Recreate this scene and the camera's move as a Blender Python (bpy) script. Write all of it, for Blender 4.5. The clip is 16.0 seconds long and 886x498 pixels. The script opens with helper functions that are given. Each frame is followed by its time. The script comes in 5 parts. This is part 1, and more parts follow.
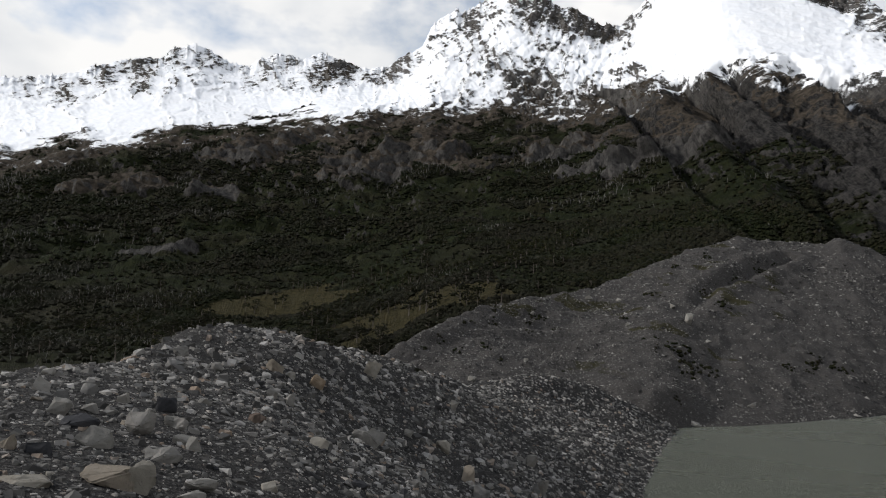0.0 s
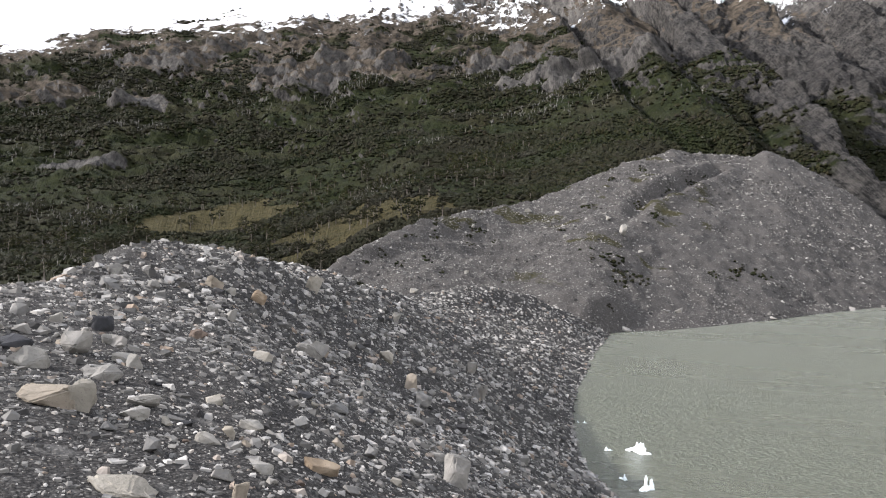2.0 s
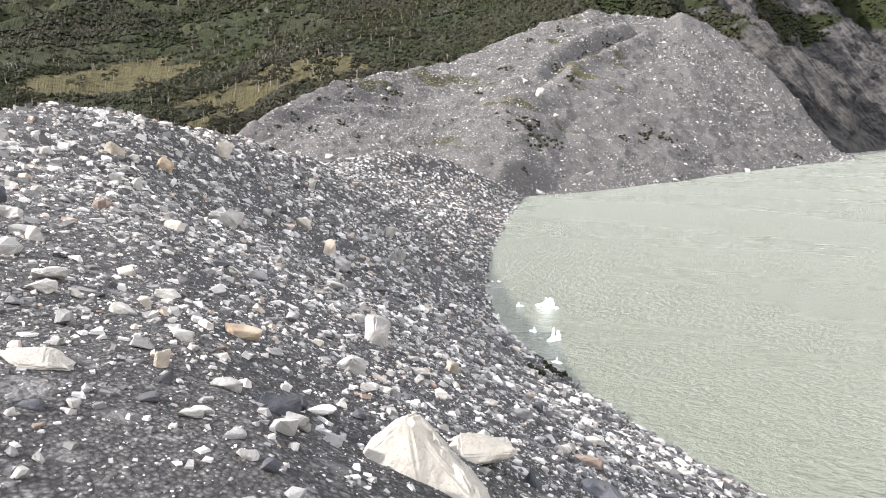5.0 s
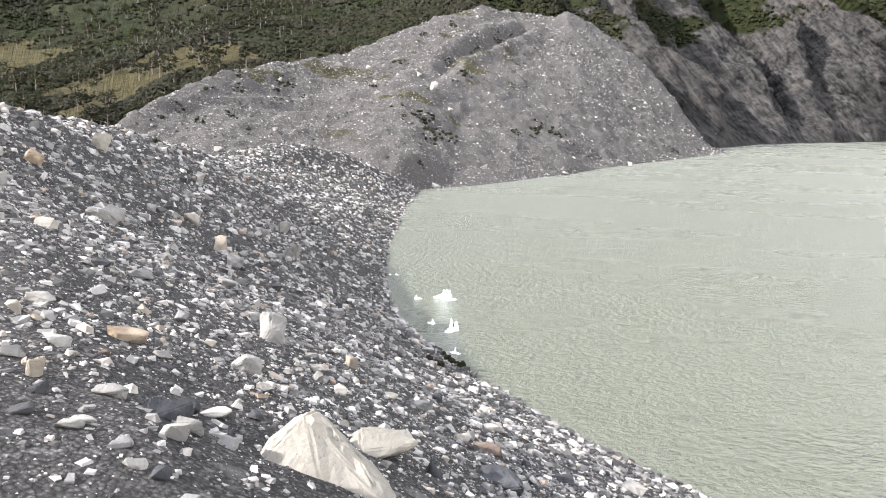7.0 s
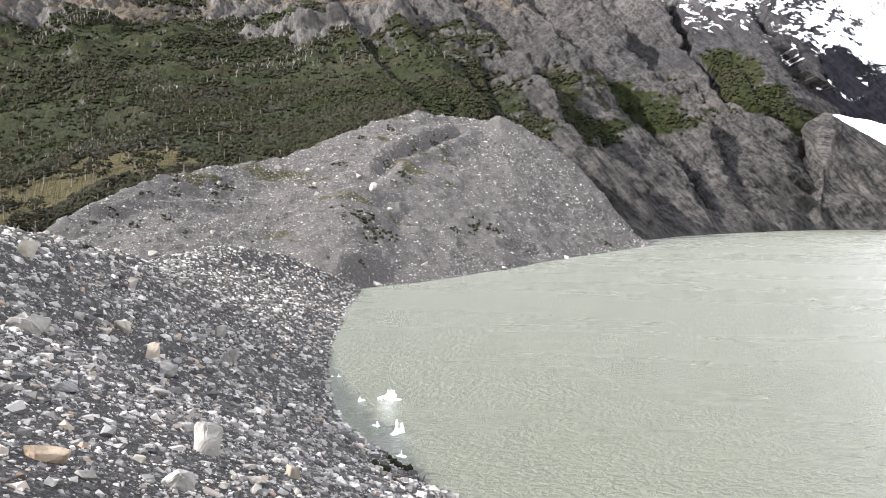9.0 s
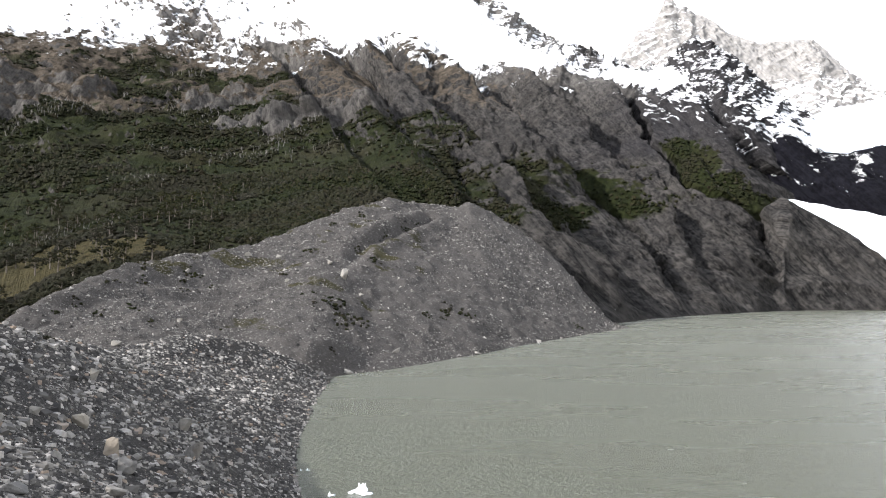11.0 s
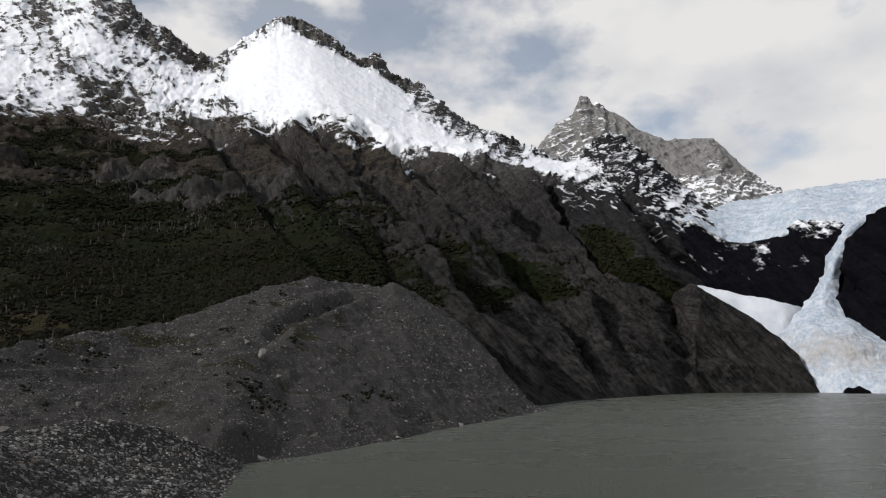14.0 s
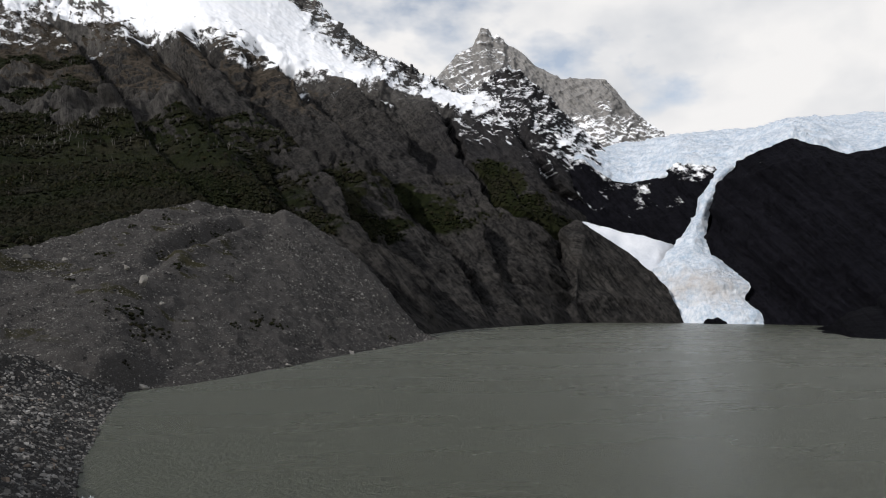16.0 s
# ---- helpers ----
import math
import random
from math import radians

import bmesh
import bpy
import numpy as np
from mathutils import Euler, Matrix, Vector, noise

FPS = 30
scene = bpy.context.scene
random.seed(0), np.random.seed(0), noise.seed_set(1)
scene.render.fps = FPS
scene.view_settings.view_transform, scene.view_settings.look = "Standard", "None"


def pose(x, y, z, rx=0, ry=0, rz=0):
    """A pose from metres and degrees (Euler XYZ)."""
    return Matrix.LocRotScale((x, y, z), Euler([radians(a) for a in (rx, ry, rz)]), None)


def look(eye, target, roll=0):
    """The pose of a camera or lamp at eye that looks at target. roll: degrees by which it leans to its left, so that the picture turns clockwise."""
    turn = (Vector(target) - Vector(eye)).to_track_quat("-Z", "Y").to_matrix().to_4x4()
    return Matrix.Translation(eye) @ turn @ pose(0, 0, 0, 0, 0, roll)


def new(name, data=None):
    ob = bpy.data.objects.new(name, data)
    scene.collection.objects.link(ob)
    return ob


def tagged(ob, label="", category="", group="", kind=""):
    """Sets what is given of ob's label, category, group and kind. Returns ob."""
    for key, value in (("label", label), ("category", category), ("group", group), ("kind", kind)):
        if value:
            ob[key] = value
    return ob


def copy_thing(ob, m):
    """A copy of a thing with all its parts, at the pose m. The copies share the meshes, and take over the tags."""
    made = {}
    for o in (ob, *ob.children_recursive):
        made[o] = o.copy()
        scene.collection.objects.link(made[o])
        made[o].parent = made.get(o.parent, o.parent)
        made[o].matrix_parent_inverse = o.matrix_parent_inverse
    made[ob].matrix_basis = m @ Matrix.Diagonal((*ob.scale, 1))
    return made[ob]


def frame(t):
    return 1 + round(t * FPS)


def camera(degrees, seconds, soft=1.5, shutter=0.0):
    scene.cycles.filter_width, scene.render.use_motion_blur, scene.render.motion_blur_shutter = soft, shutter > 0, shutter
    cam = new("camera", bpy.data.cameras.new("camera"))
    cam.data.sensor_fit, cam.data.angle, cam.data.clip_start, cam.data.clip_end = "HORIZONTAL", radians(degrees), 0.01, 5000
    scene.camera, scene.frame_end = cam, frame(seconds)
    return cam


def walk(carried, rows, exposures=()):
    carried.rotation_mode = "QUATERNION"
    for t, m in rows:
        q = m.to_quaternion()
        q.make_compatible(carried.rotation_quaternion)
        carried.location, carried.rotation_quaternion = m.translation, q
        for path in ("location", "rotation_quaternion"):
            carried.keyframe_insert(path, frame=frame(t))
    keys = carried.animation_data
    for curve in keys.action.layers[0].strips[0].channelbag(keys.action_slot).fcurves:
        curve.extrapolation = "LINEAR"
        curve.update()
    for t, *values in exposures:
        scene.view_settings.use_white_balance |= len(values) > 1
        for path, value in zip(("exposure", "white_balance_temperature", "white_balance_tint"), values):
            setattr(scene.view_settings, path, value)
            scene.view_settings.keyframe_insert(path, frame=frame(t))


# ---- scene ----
# ---- the camera: one stand on the moraine, turning ----
EYE = (0.0, 0.0, 15.0)
# seconds, bearing (clockwise from +y), tilt up, roll
TURNS = [
    (0.0, -21.44, 7.26, 1.89), (0.5, -19.94, 6.48, 2.0), (1.0, -18.75, 4.8, 1.67), (1.5, -18.1, 2.45, 1.16), (2.0, -16.22, 0.03, 1.09),
    (2.5, -14.71, -2.2, 1.11), (3.0, -12.72, -5.05, 1.18), (3.5, -11.05, -7.67, 1.03), (4.0, -10.86, -8.96, 0.88), (4.2, -10.32, -9.64, 0.86),
    (6.3, -6.07, -13.12, 2.08), (6.5, -4.52, -13.45, 2.0), (7.0, 0.0, -11.67, 1.86), (7.5, 2.4, -10.05, 1.85), (8.0, 3.67, -7.85, 1.27),
    (8.5, 3.81, -5.44, 0.95), (9.0, 4.8, -3.26, 0.67), (9.5, 5.95, -1.35, 0.3), (11.8, 8.74, 6.79, 0.01), (12.0, 9.21, 7.5, -0.05),
    (12.5, 8.82, 9.59, -0.09), (13.0, 9.84, 10.83, -0.04), (13.5, 11.95, 11.45, 0.19), (14.0, 13.72, 10.91, 0.16), (14.5, 15.46, 9.27, 0.25),
    (15.0, 17.47, 7.17, 0.2), (15.5, 19.71, 6.01, 0.46), (16.0, 22.84, 5.05, 0.65)]


def turned(bearing, tilt, roll):
    b, e = radians(bearing), radians(tilt)
    way = Vector((math.sin(b) * math.cos(e), math.cos(b) * math.cos(e), math.sin(e)))
    return look(EYE, Vector(EYE) + way * 10, roll)


cam = camera(66.93, 16.0, soft=1.1)
walk(cam, [(t, turned(b, e, r)) for t, b, e, r in TURNS],
     exposures=[(0.0, -0.58, 6500, 10), (1.0, -0.22, 6500, 10), (1.5, 0.31, 6500, 10), (2.0, 1.15, 6500, 13), (2.5, 1.72, 6500, 13), (3.0, 2.22, 6500, 13), (3.5, 2.26, 6500, 13), (7.0, 2.05, 6500, 13), (9.0, 1.99, 6500, 13), (9.5, 2.03, 6500, 13), (12.0, 0.03, 6500, 11), (12.5, -0.42, 6500, 11), (13.5, -0.86, 6500, 11), (14.5, -0.90, 6500, 11), (15.5, -0.69, 6500, 11), (16.0, -0.69, 6500, 11)])

# ---- light ----
SUN_BEARING, SUN_HEIGHT = -107.0, 30.0
world = bpy.data.worlds.new("sky")
scene.world = world
world.use_nodes = True
wn, wl = world.node_tree.nodes, world.node_tree.links
wn.clear()
w_out = wn.new("ShaderNodeOutputWorld")
w_bg = wn.new("ShaderNodeBackground")
w_sky = wn.new("ShaderNodeTexSky")
w_sky.sky_type, w_sky.sun_disc = "NISHITA", False
w_sky.sun_elevation, w_sky.sun_rotation = radians(SUN_HEIGHT), radians(SUN_BEARING)
w_co = wn.new("ShaderNodeTexCoord")
w_map = wn.new("ShaderNodeMapping")
w_map.inputs["Scale"].default_value = (1.0, 1.0, 1.7)
w_n = wn.new("ShaderNodeTexNoise")
w_n.inputs["Scale"].default_value, w_n.inputs["Detail"].default_value, w_n.inputs["Roughness"].default_value = 4.2, 9.0, 0.55
w_n.inputs["Distortion"].default_value = 0.0
w_ramp = wn.new("ShaderNodeValToRGB")
w_ramp.color_ramp.elements[0].position, w_ramp.color_ramp.elements[0].color = 0.34, (0.34, 0.34, 0.34, 1)
w_ramp.color_ramp.elements[1].position, w_ramp.color_ramp.elements[1].color = 0.46, (1, 1, 1, 1)
w_n2 = wn.new("ShaderNodeTexNoise")
w_n2.inputs["Scale"].default_value, w_n2.inputs["Detail"].default_value = 5.0, 8.0
w_cloud = wn.new("ShaderNodeValToRGB")
w_cloud.color_ramp.elements[0].position, w_cloud.color_ramp.elements[0].color = 0.32, (11.4, 11.8, 12.3, 1)
w_cloud.color_ramp.elements[1].position, w_cloud.color_ramp.elements[1].color = 0.58, (15.4, 15.3, 15.1, 1)
w_mix = wn.new("ShaderNodeMix")
w_mix.data_type = "RGBA"
wl.new(w_co.outputs["Generated"], w_map.inputs["Vector"])
wl.new(w_map.outputs[0], w_n.inputs["Vector"])
wl.new(w_map.outputs[0], w_n2.inputs["Vector"])
w_sep = wn.new("ShaderNodeSeparateXYZ")
w_thin = wn.new("ShaderNodeMath")
w_thin.operation = "MULTIPLY_ADD"
w_thin.inputs[1].default_value, w_thin.inputs[2].default_value = -0.5, 0.19
w_lim = wn.new("ShaderNodeMath")
w_lim.operation = "MINIMUM"
w_lim.inputs[1].default_value = 0.0
w_sum = wn.new("ShaderNodeMath")
wl.new(w_co.outputs["Generated"], w_sep.inputs[0])
wl.new(w_sep.outputs["Z"], w_thin.inputs[0])
wl.new(w_thin.outputs[0], w_lim.inputs[0])
wl.new(w_lim.outputs[0], w_sum.inputs[0])
wl.new(w_n.outputs[0], w_sum.inputs[1])
w_west = wn.new("ShaderNodeMath")
w_west.operation = "MULTIPLY_ADD"
w_west.inputs[1].default_value = 0.065
wl.new(w_sep.outputs["X"], w_west.inputs[0])
wl.new(w_sum.outputs[0], w_west.inputs[2])
wl.new(w_west.outputs[0], w_ramp.inputs[0])
wl.new(w_n2.outputs[0], w_cloud.inputs[0])
wl.new(w_ramp.outputs[0], w_mix.inputs[0])
w_haze = wn.new("ShaderNodeMix")
w_haze.data_type, w_haze.blend_type = "RGBA", "MULTIPLY"
w_haze.inputs[0].default_value = 1.0
w_haze.inputs[7].default_value = (2.4, 2.35, 2.25, 1)
wl.new(w_sky.outputs[0], w_haze.inputs[6])
wl.new(w_haze.outputs[2], w_mix.inputs[6])
wl.new(w_cloud.outputs[0], w_mix.inputs[7])
wl.new(w_mix.outputs[2], w_bg.inputs["Color"])
w_bg.inputs["Strength"].default_value = 0.095
wl.new(w_bg.outputs[0], w_out.inputs["Surface"])

sun = new("sun", bpy.data.lights.new("sun", "SUN"))
sun.data.energy, sun.data.angle, sun.data.color = 5.0, radians(1.0), (1.0, 0.975, 0.945)
sb, sh = radians(SUN_BEARING), radians(SUN_HEIGHT)
sun.matrix_world = look((math.sin(sb) * math.cos(sh) * 50, math.cos(sb) * math.cos(sh) * 50, math.sin(sh) * 50 + 15), (0, 0, 15))


# ---- noise on arrays ----
_rng = np.random.RandomState(7)
_perm = np.concatenate([_rng.permutation(256)] * 3)
_grad = _rng.normal(size=(256, 3))
_grad /= np.linalg.norm(_grad, axis=1)[:, None]


def perlin(p):
    i = np.floor(p).astype(np.int64)
    f = p - i
    i &= 255
    w = f * f * f * (f * (f * 6 - 15) + 10)
    total = np.zeros(len(p))
    for dx in (0, 1):
        for dy in (0, 1):
            for dz in (0, 1):
                h = _perm[_perm[_perm[(i[:, 0] + dx) & 255] + ((i[:, 1] + dy) & 255)] + ((i[:, 2] + dz) & 255)]
                d = ((f - (dx, dy, dz)) * _grad[h]).sum(1)
                total += d * np.where(dx, w[:, 0], 1 - w[:, 0]) * np.where(dy, w[:, 1], 1 - w[:, 1]) * np.where(dz, w[:, 2], 1 - w[:, 2])
    return total * 1.5


def fbm(p, octaves=4, gain=0.5, lac=2.03):
    total, a = np.zeros(len(p)), 1.0
    for k in range(octaves):
        total += a * perlin(p * lac ** k + 17.3 * k)
        a *= gain
    return total


def ridged(p, octaves=5, gain=0.55, lac=2.07):
    """Sharp crests, 0 to about 1."""
    total, a, carry, norm = np.zeros(len(p)), 1.0, 1.0, 0.0
    for k in range(octaves):
        r = (1 - np.abs(perlin(p * lac ** k + 31.7 * k)) * 1.4).clip(0, 1) ** 2
        total += a * r * carry
        carry = r.clip(0.15, 1)
        norm += a
        a *= gain
    return total / norm


# ---- sheets of land ----
def smooth(e0, e1, x):
    t = ((x - e0) / (e1 - e0)).clip(0, 1)
    return t * t * (3 - 2 * t)


def at_bearing(line, b):
    """Range and height of a plan line at the bearings b."""
    a = np.array(line, float)
    return np.interp(b, a[:, 0], a[:, 1]), np.interp(b, a[:, 0], a[:, 2])


def eased(values, b, degrees):
    """Values along the bearings b, with kinks rounded over that many degrees."""
    step = abs(b[1] - b[0])
    k = np.exp(-0.5 * (np.arange(-4 * degrees, 4 * degrees + step, step) / degrees) ** 2)
    pad = len(k) // 2
    v = np.concatenate([np.full(pad, values[0]), values, np.full(len(k) - 1 - pad, values[-1])])
    v[:pad] = 2 * values[0] - values[pad:0:-1] if len(values) > pad else values[0]
    tail = len(k) - 1 - pad
    if len(values) > tail:
        v[len(v) - tail:] = 2 * values[-1] - values[-2:-2 - tail:-1]
    return np.convolve(v, k / k.sum(), "valid")


def polar(b, r, z):
    t = np.radians(b)
    return np.stack([np.sin(t) * r, np.cos(t) * r, z + 0 * b], -1)


def across(lines, rows):
    """A grid between lines (each n x 3), with that many rows in each step, eased at the breaks."""
    out = []
    n = len(lines)
    for k in range(n - 1):
        p0, p1, p2, p3 = lines[max(k - 1, 0)], lines[k], lines[k + 1], lines[min(k + 2, n - 1)]
        for t in np.linspace(0, 1, rows[k], endpoint=k == n - 2):
            lin = p1 * (1 - t) + p2 * t
            cat = 0.5 * (2 * p1 + (p2 - p0) * t + (2 * p0 - 5 * p1 + 4 * p2 - p3) * t * t + (3 * p1 - p0 - 3 * p2 + p3) * t ** 3)
            out.append(lin * 0.6 + cat * 0.4)
    return np.stack(out, 1)


def normals(g):
    du = np.gradient(g, axis=0)
    dv = np.gradient(g, axis=1)
    n = np.cross(du, dv)
    n /= np.linalg.norm(n, axis=2)[:, :, None] + 1e-9
    if n[:, :, 2].mean() < 0:
        n = -n
    return n


def sheet(name, g, material, marks=None, label="", category="", kind="structure", flat=False, parent=None):
    nu, nv = g.shape[:2]
    me = bpy.data.meshes.new(name)
    idx = np.arange(nu * nv).reshape(nu, nv)
    quads = np.stack([idx[:-1, :-1], idx[:-1, 1:], idx[1:, 1:], idx[1:, :-1]], -1).reshape(-1, 4)
    if normals(g)[:, :, 2].mean() >= 0 and np.cross(np.gradient(g, axis=1), np.gradient(g, axis=0))[:, :, 2].mean() < 0:
        quads = quads[:, ::-1]
    me.vertices.add(nu * nv)
    me.vertices.foreach_set("co", g.reshape(-1).astype(np.float32))
    me.loops.add(quads.size)
    me.loops.foreach_set("vertex_index", quads.reshape(-1).astype(np.int32))
    me.polygons.add(len(quads))
    me.polygons.foreach_set("loop_start", np.arange(0, quads.size, 4, dtype=np.int32))
    me.polygons.foreach_set("use_smooth", np.full(len(quads), not flat))
    me.update(calc_edges=True)
    for key, value in (marks or {}).items():
        at = me.attributes.new(key, "FLOAT", "POINT")
        at.data.foreach_set("value", value.reshape(-1).astype(np.float32))
    me.materials.append(material)
    ob = new(name, me)
    if parent:
        ob.parent = parent
    if label:
        tagged(ob, label, category, kind=kind)
    return ob


# ---- materials ----
class Mat:
    def __init__(self, name, rough=0.9, spec=0.3):
        self.m = bpy.data.materials.new(name)
        self.m.use_nodes = True
        self.t = self.m.node_tree
        self.b = self.t.nodes["Principled BSDF"]
        self.b.inputs["Roughness"].default_value = rough
        self.b.inputs["Specular IOR Level"].default_value = spec

    def node(self, kind, **values):
        n = self.t.nodes.new(kind)
        for key, v in values.items():
            n.inputs[key.replace("_", " ")].default_value = v
        return n

    def put(self, a, b):
        self.t.links.new(a, b)

    def place(self, scale=(1, 1, 1), turn=(0, 0, 0)):
        g = self.node("ShaderNodeNewGeometry")
        mp = self.node("ShaderNodeMapping", Scale=scale, Rotation=turn)
        self.put(g.outputs["Position"], mp.inputs["Vector"])
        return mp.outputs[0]

    def noise(self, vec, scale, detail=6.0, rough=0.55):
        n = self.node("ShaderNodeTexNoise", Scale=scale, Detail=detail, Roughness=rough)
        self.put(vec, n.inputs["Vector"])
        return n.outputs[0]

    def voronoi(self, vec, scale, out="Distance", feature="F1"):
        n = self.node("ShaderNodeTexVoronoi", Scale=scale)
        n.feature = feature
        self.put(vec, n.inputs["Vector"])
        return n.outputs[out]

    def ramp(self, fac, *stops):
        n = self.node("ShaderNodeValToRGB")
        e = n.color_ramp.elements
        while len(e) < len(stops):
            e.new(0.5)
        for k, (pos, col) in enumerate(stops):
            e[k].position = pos
            e[k].color = (*col, 1) if isinstance(col, tuple) else (col, col, col, 1)
        self.put(fac, n.inputs[0])
        return n.outputs[0]

    def mix(self, fac, a, b, how="MIX"):
        n = self.node("ShaderNodeMix")
        n.data_type, n.blend_type = "RGBA", how
        for sock, v in ((n.inputs[0], fac), (n.inputs[6], a), (n.inputs[7], b)):
            if isinstance(v, tuple):
                sock.default_value = (*v, 1)
            elif isinstance(v, (int, float)):
                sock.default_value = v
            else:
                self.put(v, sock)
        return n.outputs[2]

    def math(self, op, a, b=0.0, clamp=False):
        n = self.node("ShaderNodeMath")
        n.operation, n.use_clamp = op, clamp
        for sock, v in ((n.inputs[0], a), (n.inputs[1], b)):
            if isinstance(v, (int, float)):
                sock.default_value = v
            else:
                self.put(v, sock)
        return n.outputs[0]

    def mark(self, name):
        n = self.node("ShaderNodeAttribute")
        n.attribute_name = name
        return n.outputs["Fac"]

    def colour(self, c):
        self.put(c, self.b.inputs["Base Color"])

    def bump(self, h, strength=0.5, distance=1.0):
        n = self.node("ShaderNodeBump", Strength=strength, Distance=distance)
        self.put(h, n.inputs["Height"])
        self.put(n.outputs[0], self.b.inputs["Normal"])


def cut(m, mark, grain, amount=0.5, soft=0.12):
    """A mark from the mesh, broken up at its edge by grain."""
    s = m.math("ADD", mark, m.math("MULTIPLY", m.math("SUBTRACT", grain, 0.5), amount))
    n = m.node("ShaderNodeMapRange")
    n.inputs["From Min"].default_value, n.inputs["From Max"].default_value = 0.5 - soft, 0.5 + soft
    m.put(s, n.inputs["Value"])
    return n.outputs[0]


def massif_material(name="mountain_rock_snow_and_heath", rocks=((0.0095, 0.0092, 0.0093), (0.051, 0.048, 0.0445), (0.083, 0.077, 0.07), (0.012, 0.0113, 0.0113))):
    m = Mat(name, 0.95, 0.04)
    p = m.place()
    grain = m.noise(p, 0.09, 8, 0.62)
    coarse = m.noise(p, 0.012, 5)
    run = m.node("ShaderNodeCombineXYZ")
    m.put(m.mark("flow_a"), run.inputs[0])
    m.put(m.mark("flow_b"), run.inputs[1])
    dust = m.node("ShaderNodeCombineXYZ")
    m.put(m.mark("flow_a"), dust.inputs[0])
    m.put(m.math("MULTIPLY", m.mark("flow_b"), 2.0), dust.inputs[1])
    streak = m.noise(run.outputs[0], 0.11, 7, 0.62)
    thin = m.noise(run.outputs[0], 0.45, 6, 0.65)
    s = m.mix(0.4, m.mix(0.5, streak, thin), m.noise(p, 0.24, 10, 0.74))
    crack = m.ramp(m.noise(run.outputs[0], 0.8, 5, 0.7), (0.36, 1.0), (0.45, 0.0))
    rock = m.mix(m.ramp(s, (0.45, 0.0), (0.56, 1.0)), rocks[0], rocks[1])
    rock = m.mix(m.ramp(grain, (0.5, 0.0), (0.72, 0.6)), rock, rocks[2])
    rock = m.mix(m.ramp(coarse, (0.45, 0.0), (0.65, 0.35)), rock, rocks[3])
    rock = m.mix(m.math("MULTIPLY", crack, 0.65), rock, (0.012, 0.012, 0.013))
    rock = m.mix(m.math("MULTIPLY", m.mark("pale"), 0.8), rock, m.mix(m.ramp(m.math("ADD", m.math("MULTIPLY", s, 0.5), m.math("MULTIPLY", grain, 0.5)), (0.38, 0.0), (0.62, 1.0)), (0.0429, 0.04134, 0.04134), (0.1872, 0.1778, 0.1654)))
    rock = m.mix(m.math("MULTIPLY", m.mark("slate"), 0.85), rock, m.mix(m.ramp(s, (0.42, 0.0), (0.6, 1.0)), (0.00936, 0.00936, 0.01092), (0.039, 0.03744, 0.039)))
    heath = m.mix(m.ramp(grain, (0.35, 0.0), (0.65, 1.0)), (0.01716, 0.01482, 0.0117), (0.0741, 0.06084, 0.0468))
    green = m.mix(m.ramp(m.noise(p, 0.16, 6), (0.35, 0.0), (0.65, 1.0)), (0.00624, 0.00858, 0.00351), (0.0156, 0.01872, 0.00702))
    green = m.mix(m.ramp(coarse, (0.45, 0.0), (0.7, 0.6)), green, (0.0273, 0.0234, 0.01482))
    ground = m.mix(cut(m, m.mark("heath"), grain, 0.9), rock, heath)
    ground = m.mix(cut(m, m.mark("green"), m.noise(p, 0.05, 7, 0.6), 1.0), ground, green)
    straw = m.mix(m.ramp(m.noise(p, 0.35, 7, 0.65), (0.35, 0.0), (0.65, 1.0)), (0.02, 0.0195, 0.0085), (0.056, 0.047, 0.023))
    ground = m.mix(cut(m, m.mark("grass"), m.noise(p, 0.2, 6), 0.7), ground, straw)
    snow = m.mix(coarse, (0.8, 0.83, 0.88), (0.9, 0.9, 0.9))
    white = cut(m, m.mark("snow"), m.mix(0.5, m.noise(dust.outputs[0], 0.05, 10, 0.74), m.noise(p, 0.11, 10, 0.8)), 3.2, 0.1)
    m.colour(m.mix(white, ground, snow))
    relief = m.math("ADD", grain, m.math("ADD", m.math("MULTIPLY", streak, 2.2), m.math("SUBTRACT", m.math("MULTIPLY", thin, 1.7), m.math("MULTIPLY", crack, 0.25))))
    m.bump(m.math("MULTIPLY", relief, m.math("SUBTRACT", 1.0, m.math("MULTIPLY", white, 0.96))), 0.9, 2.2)
    return m.m


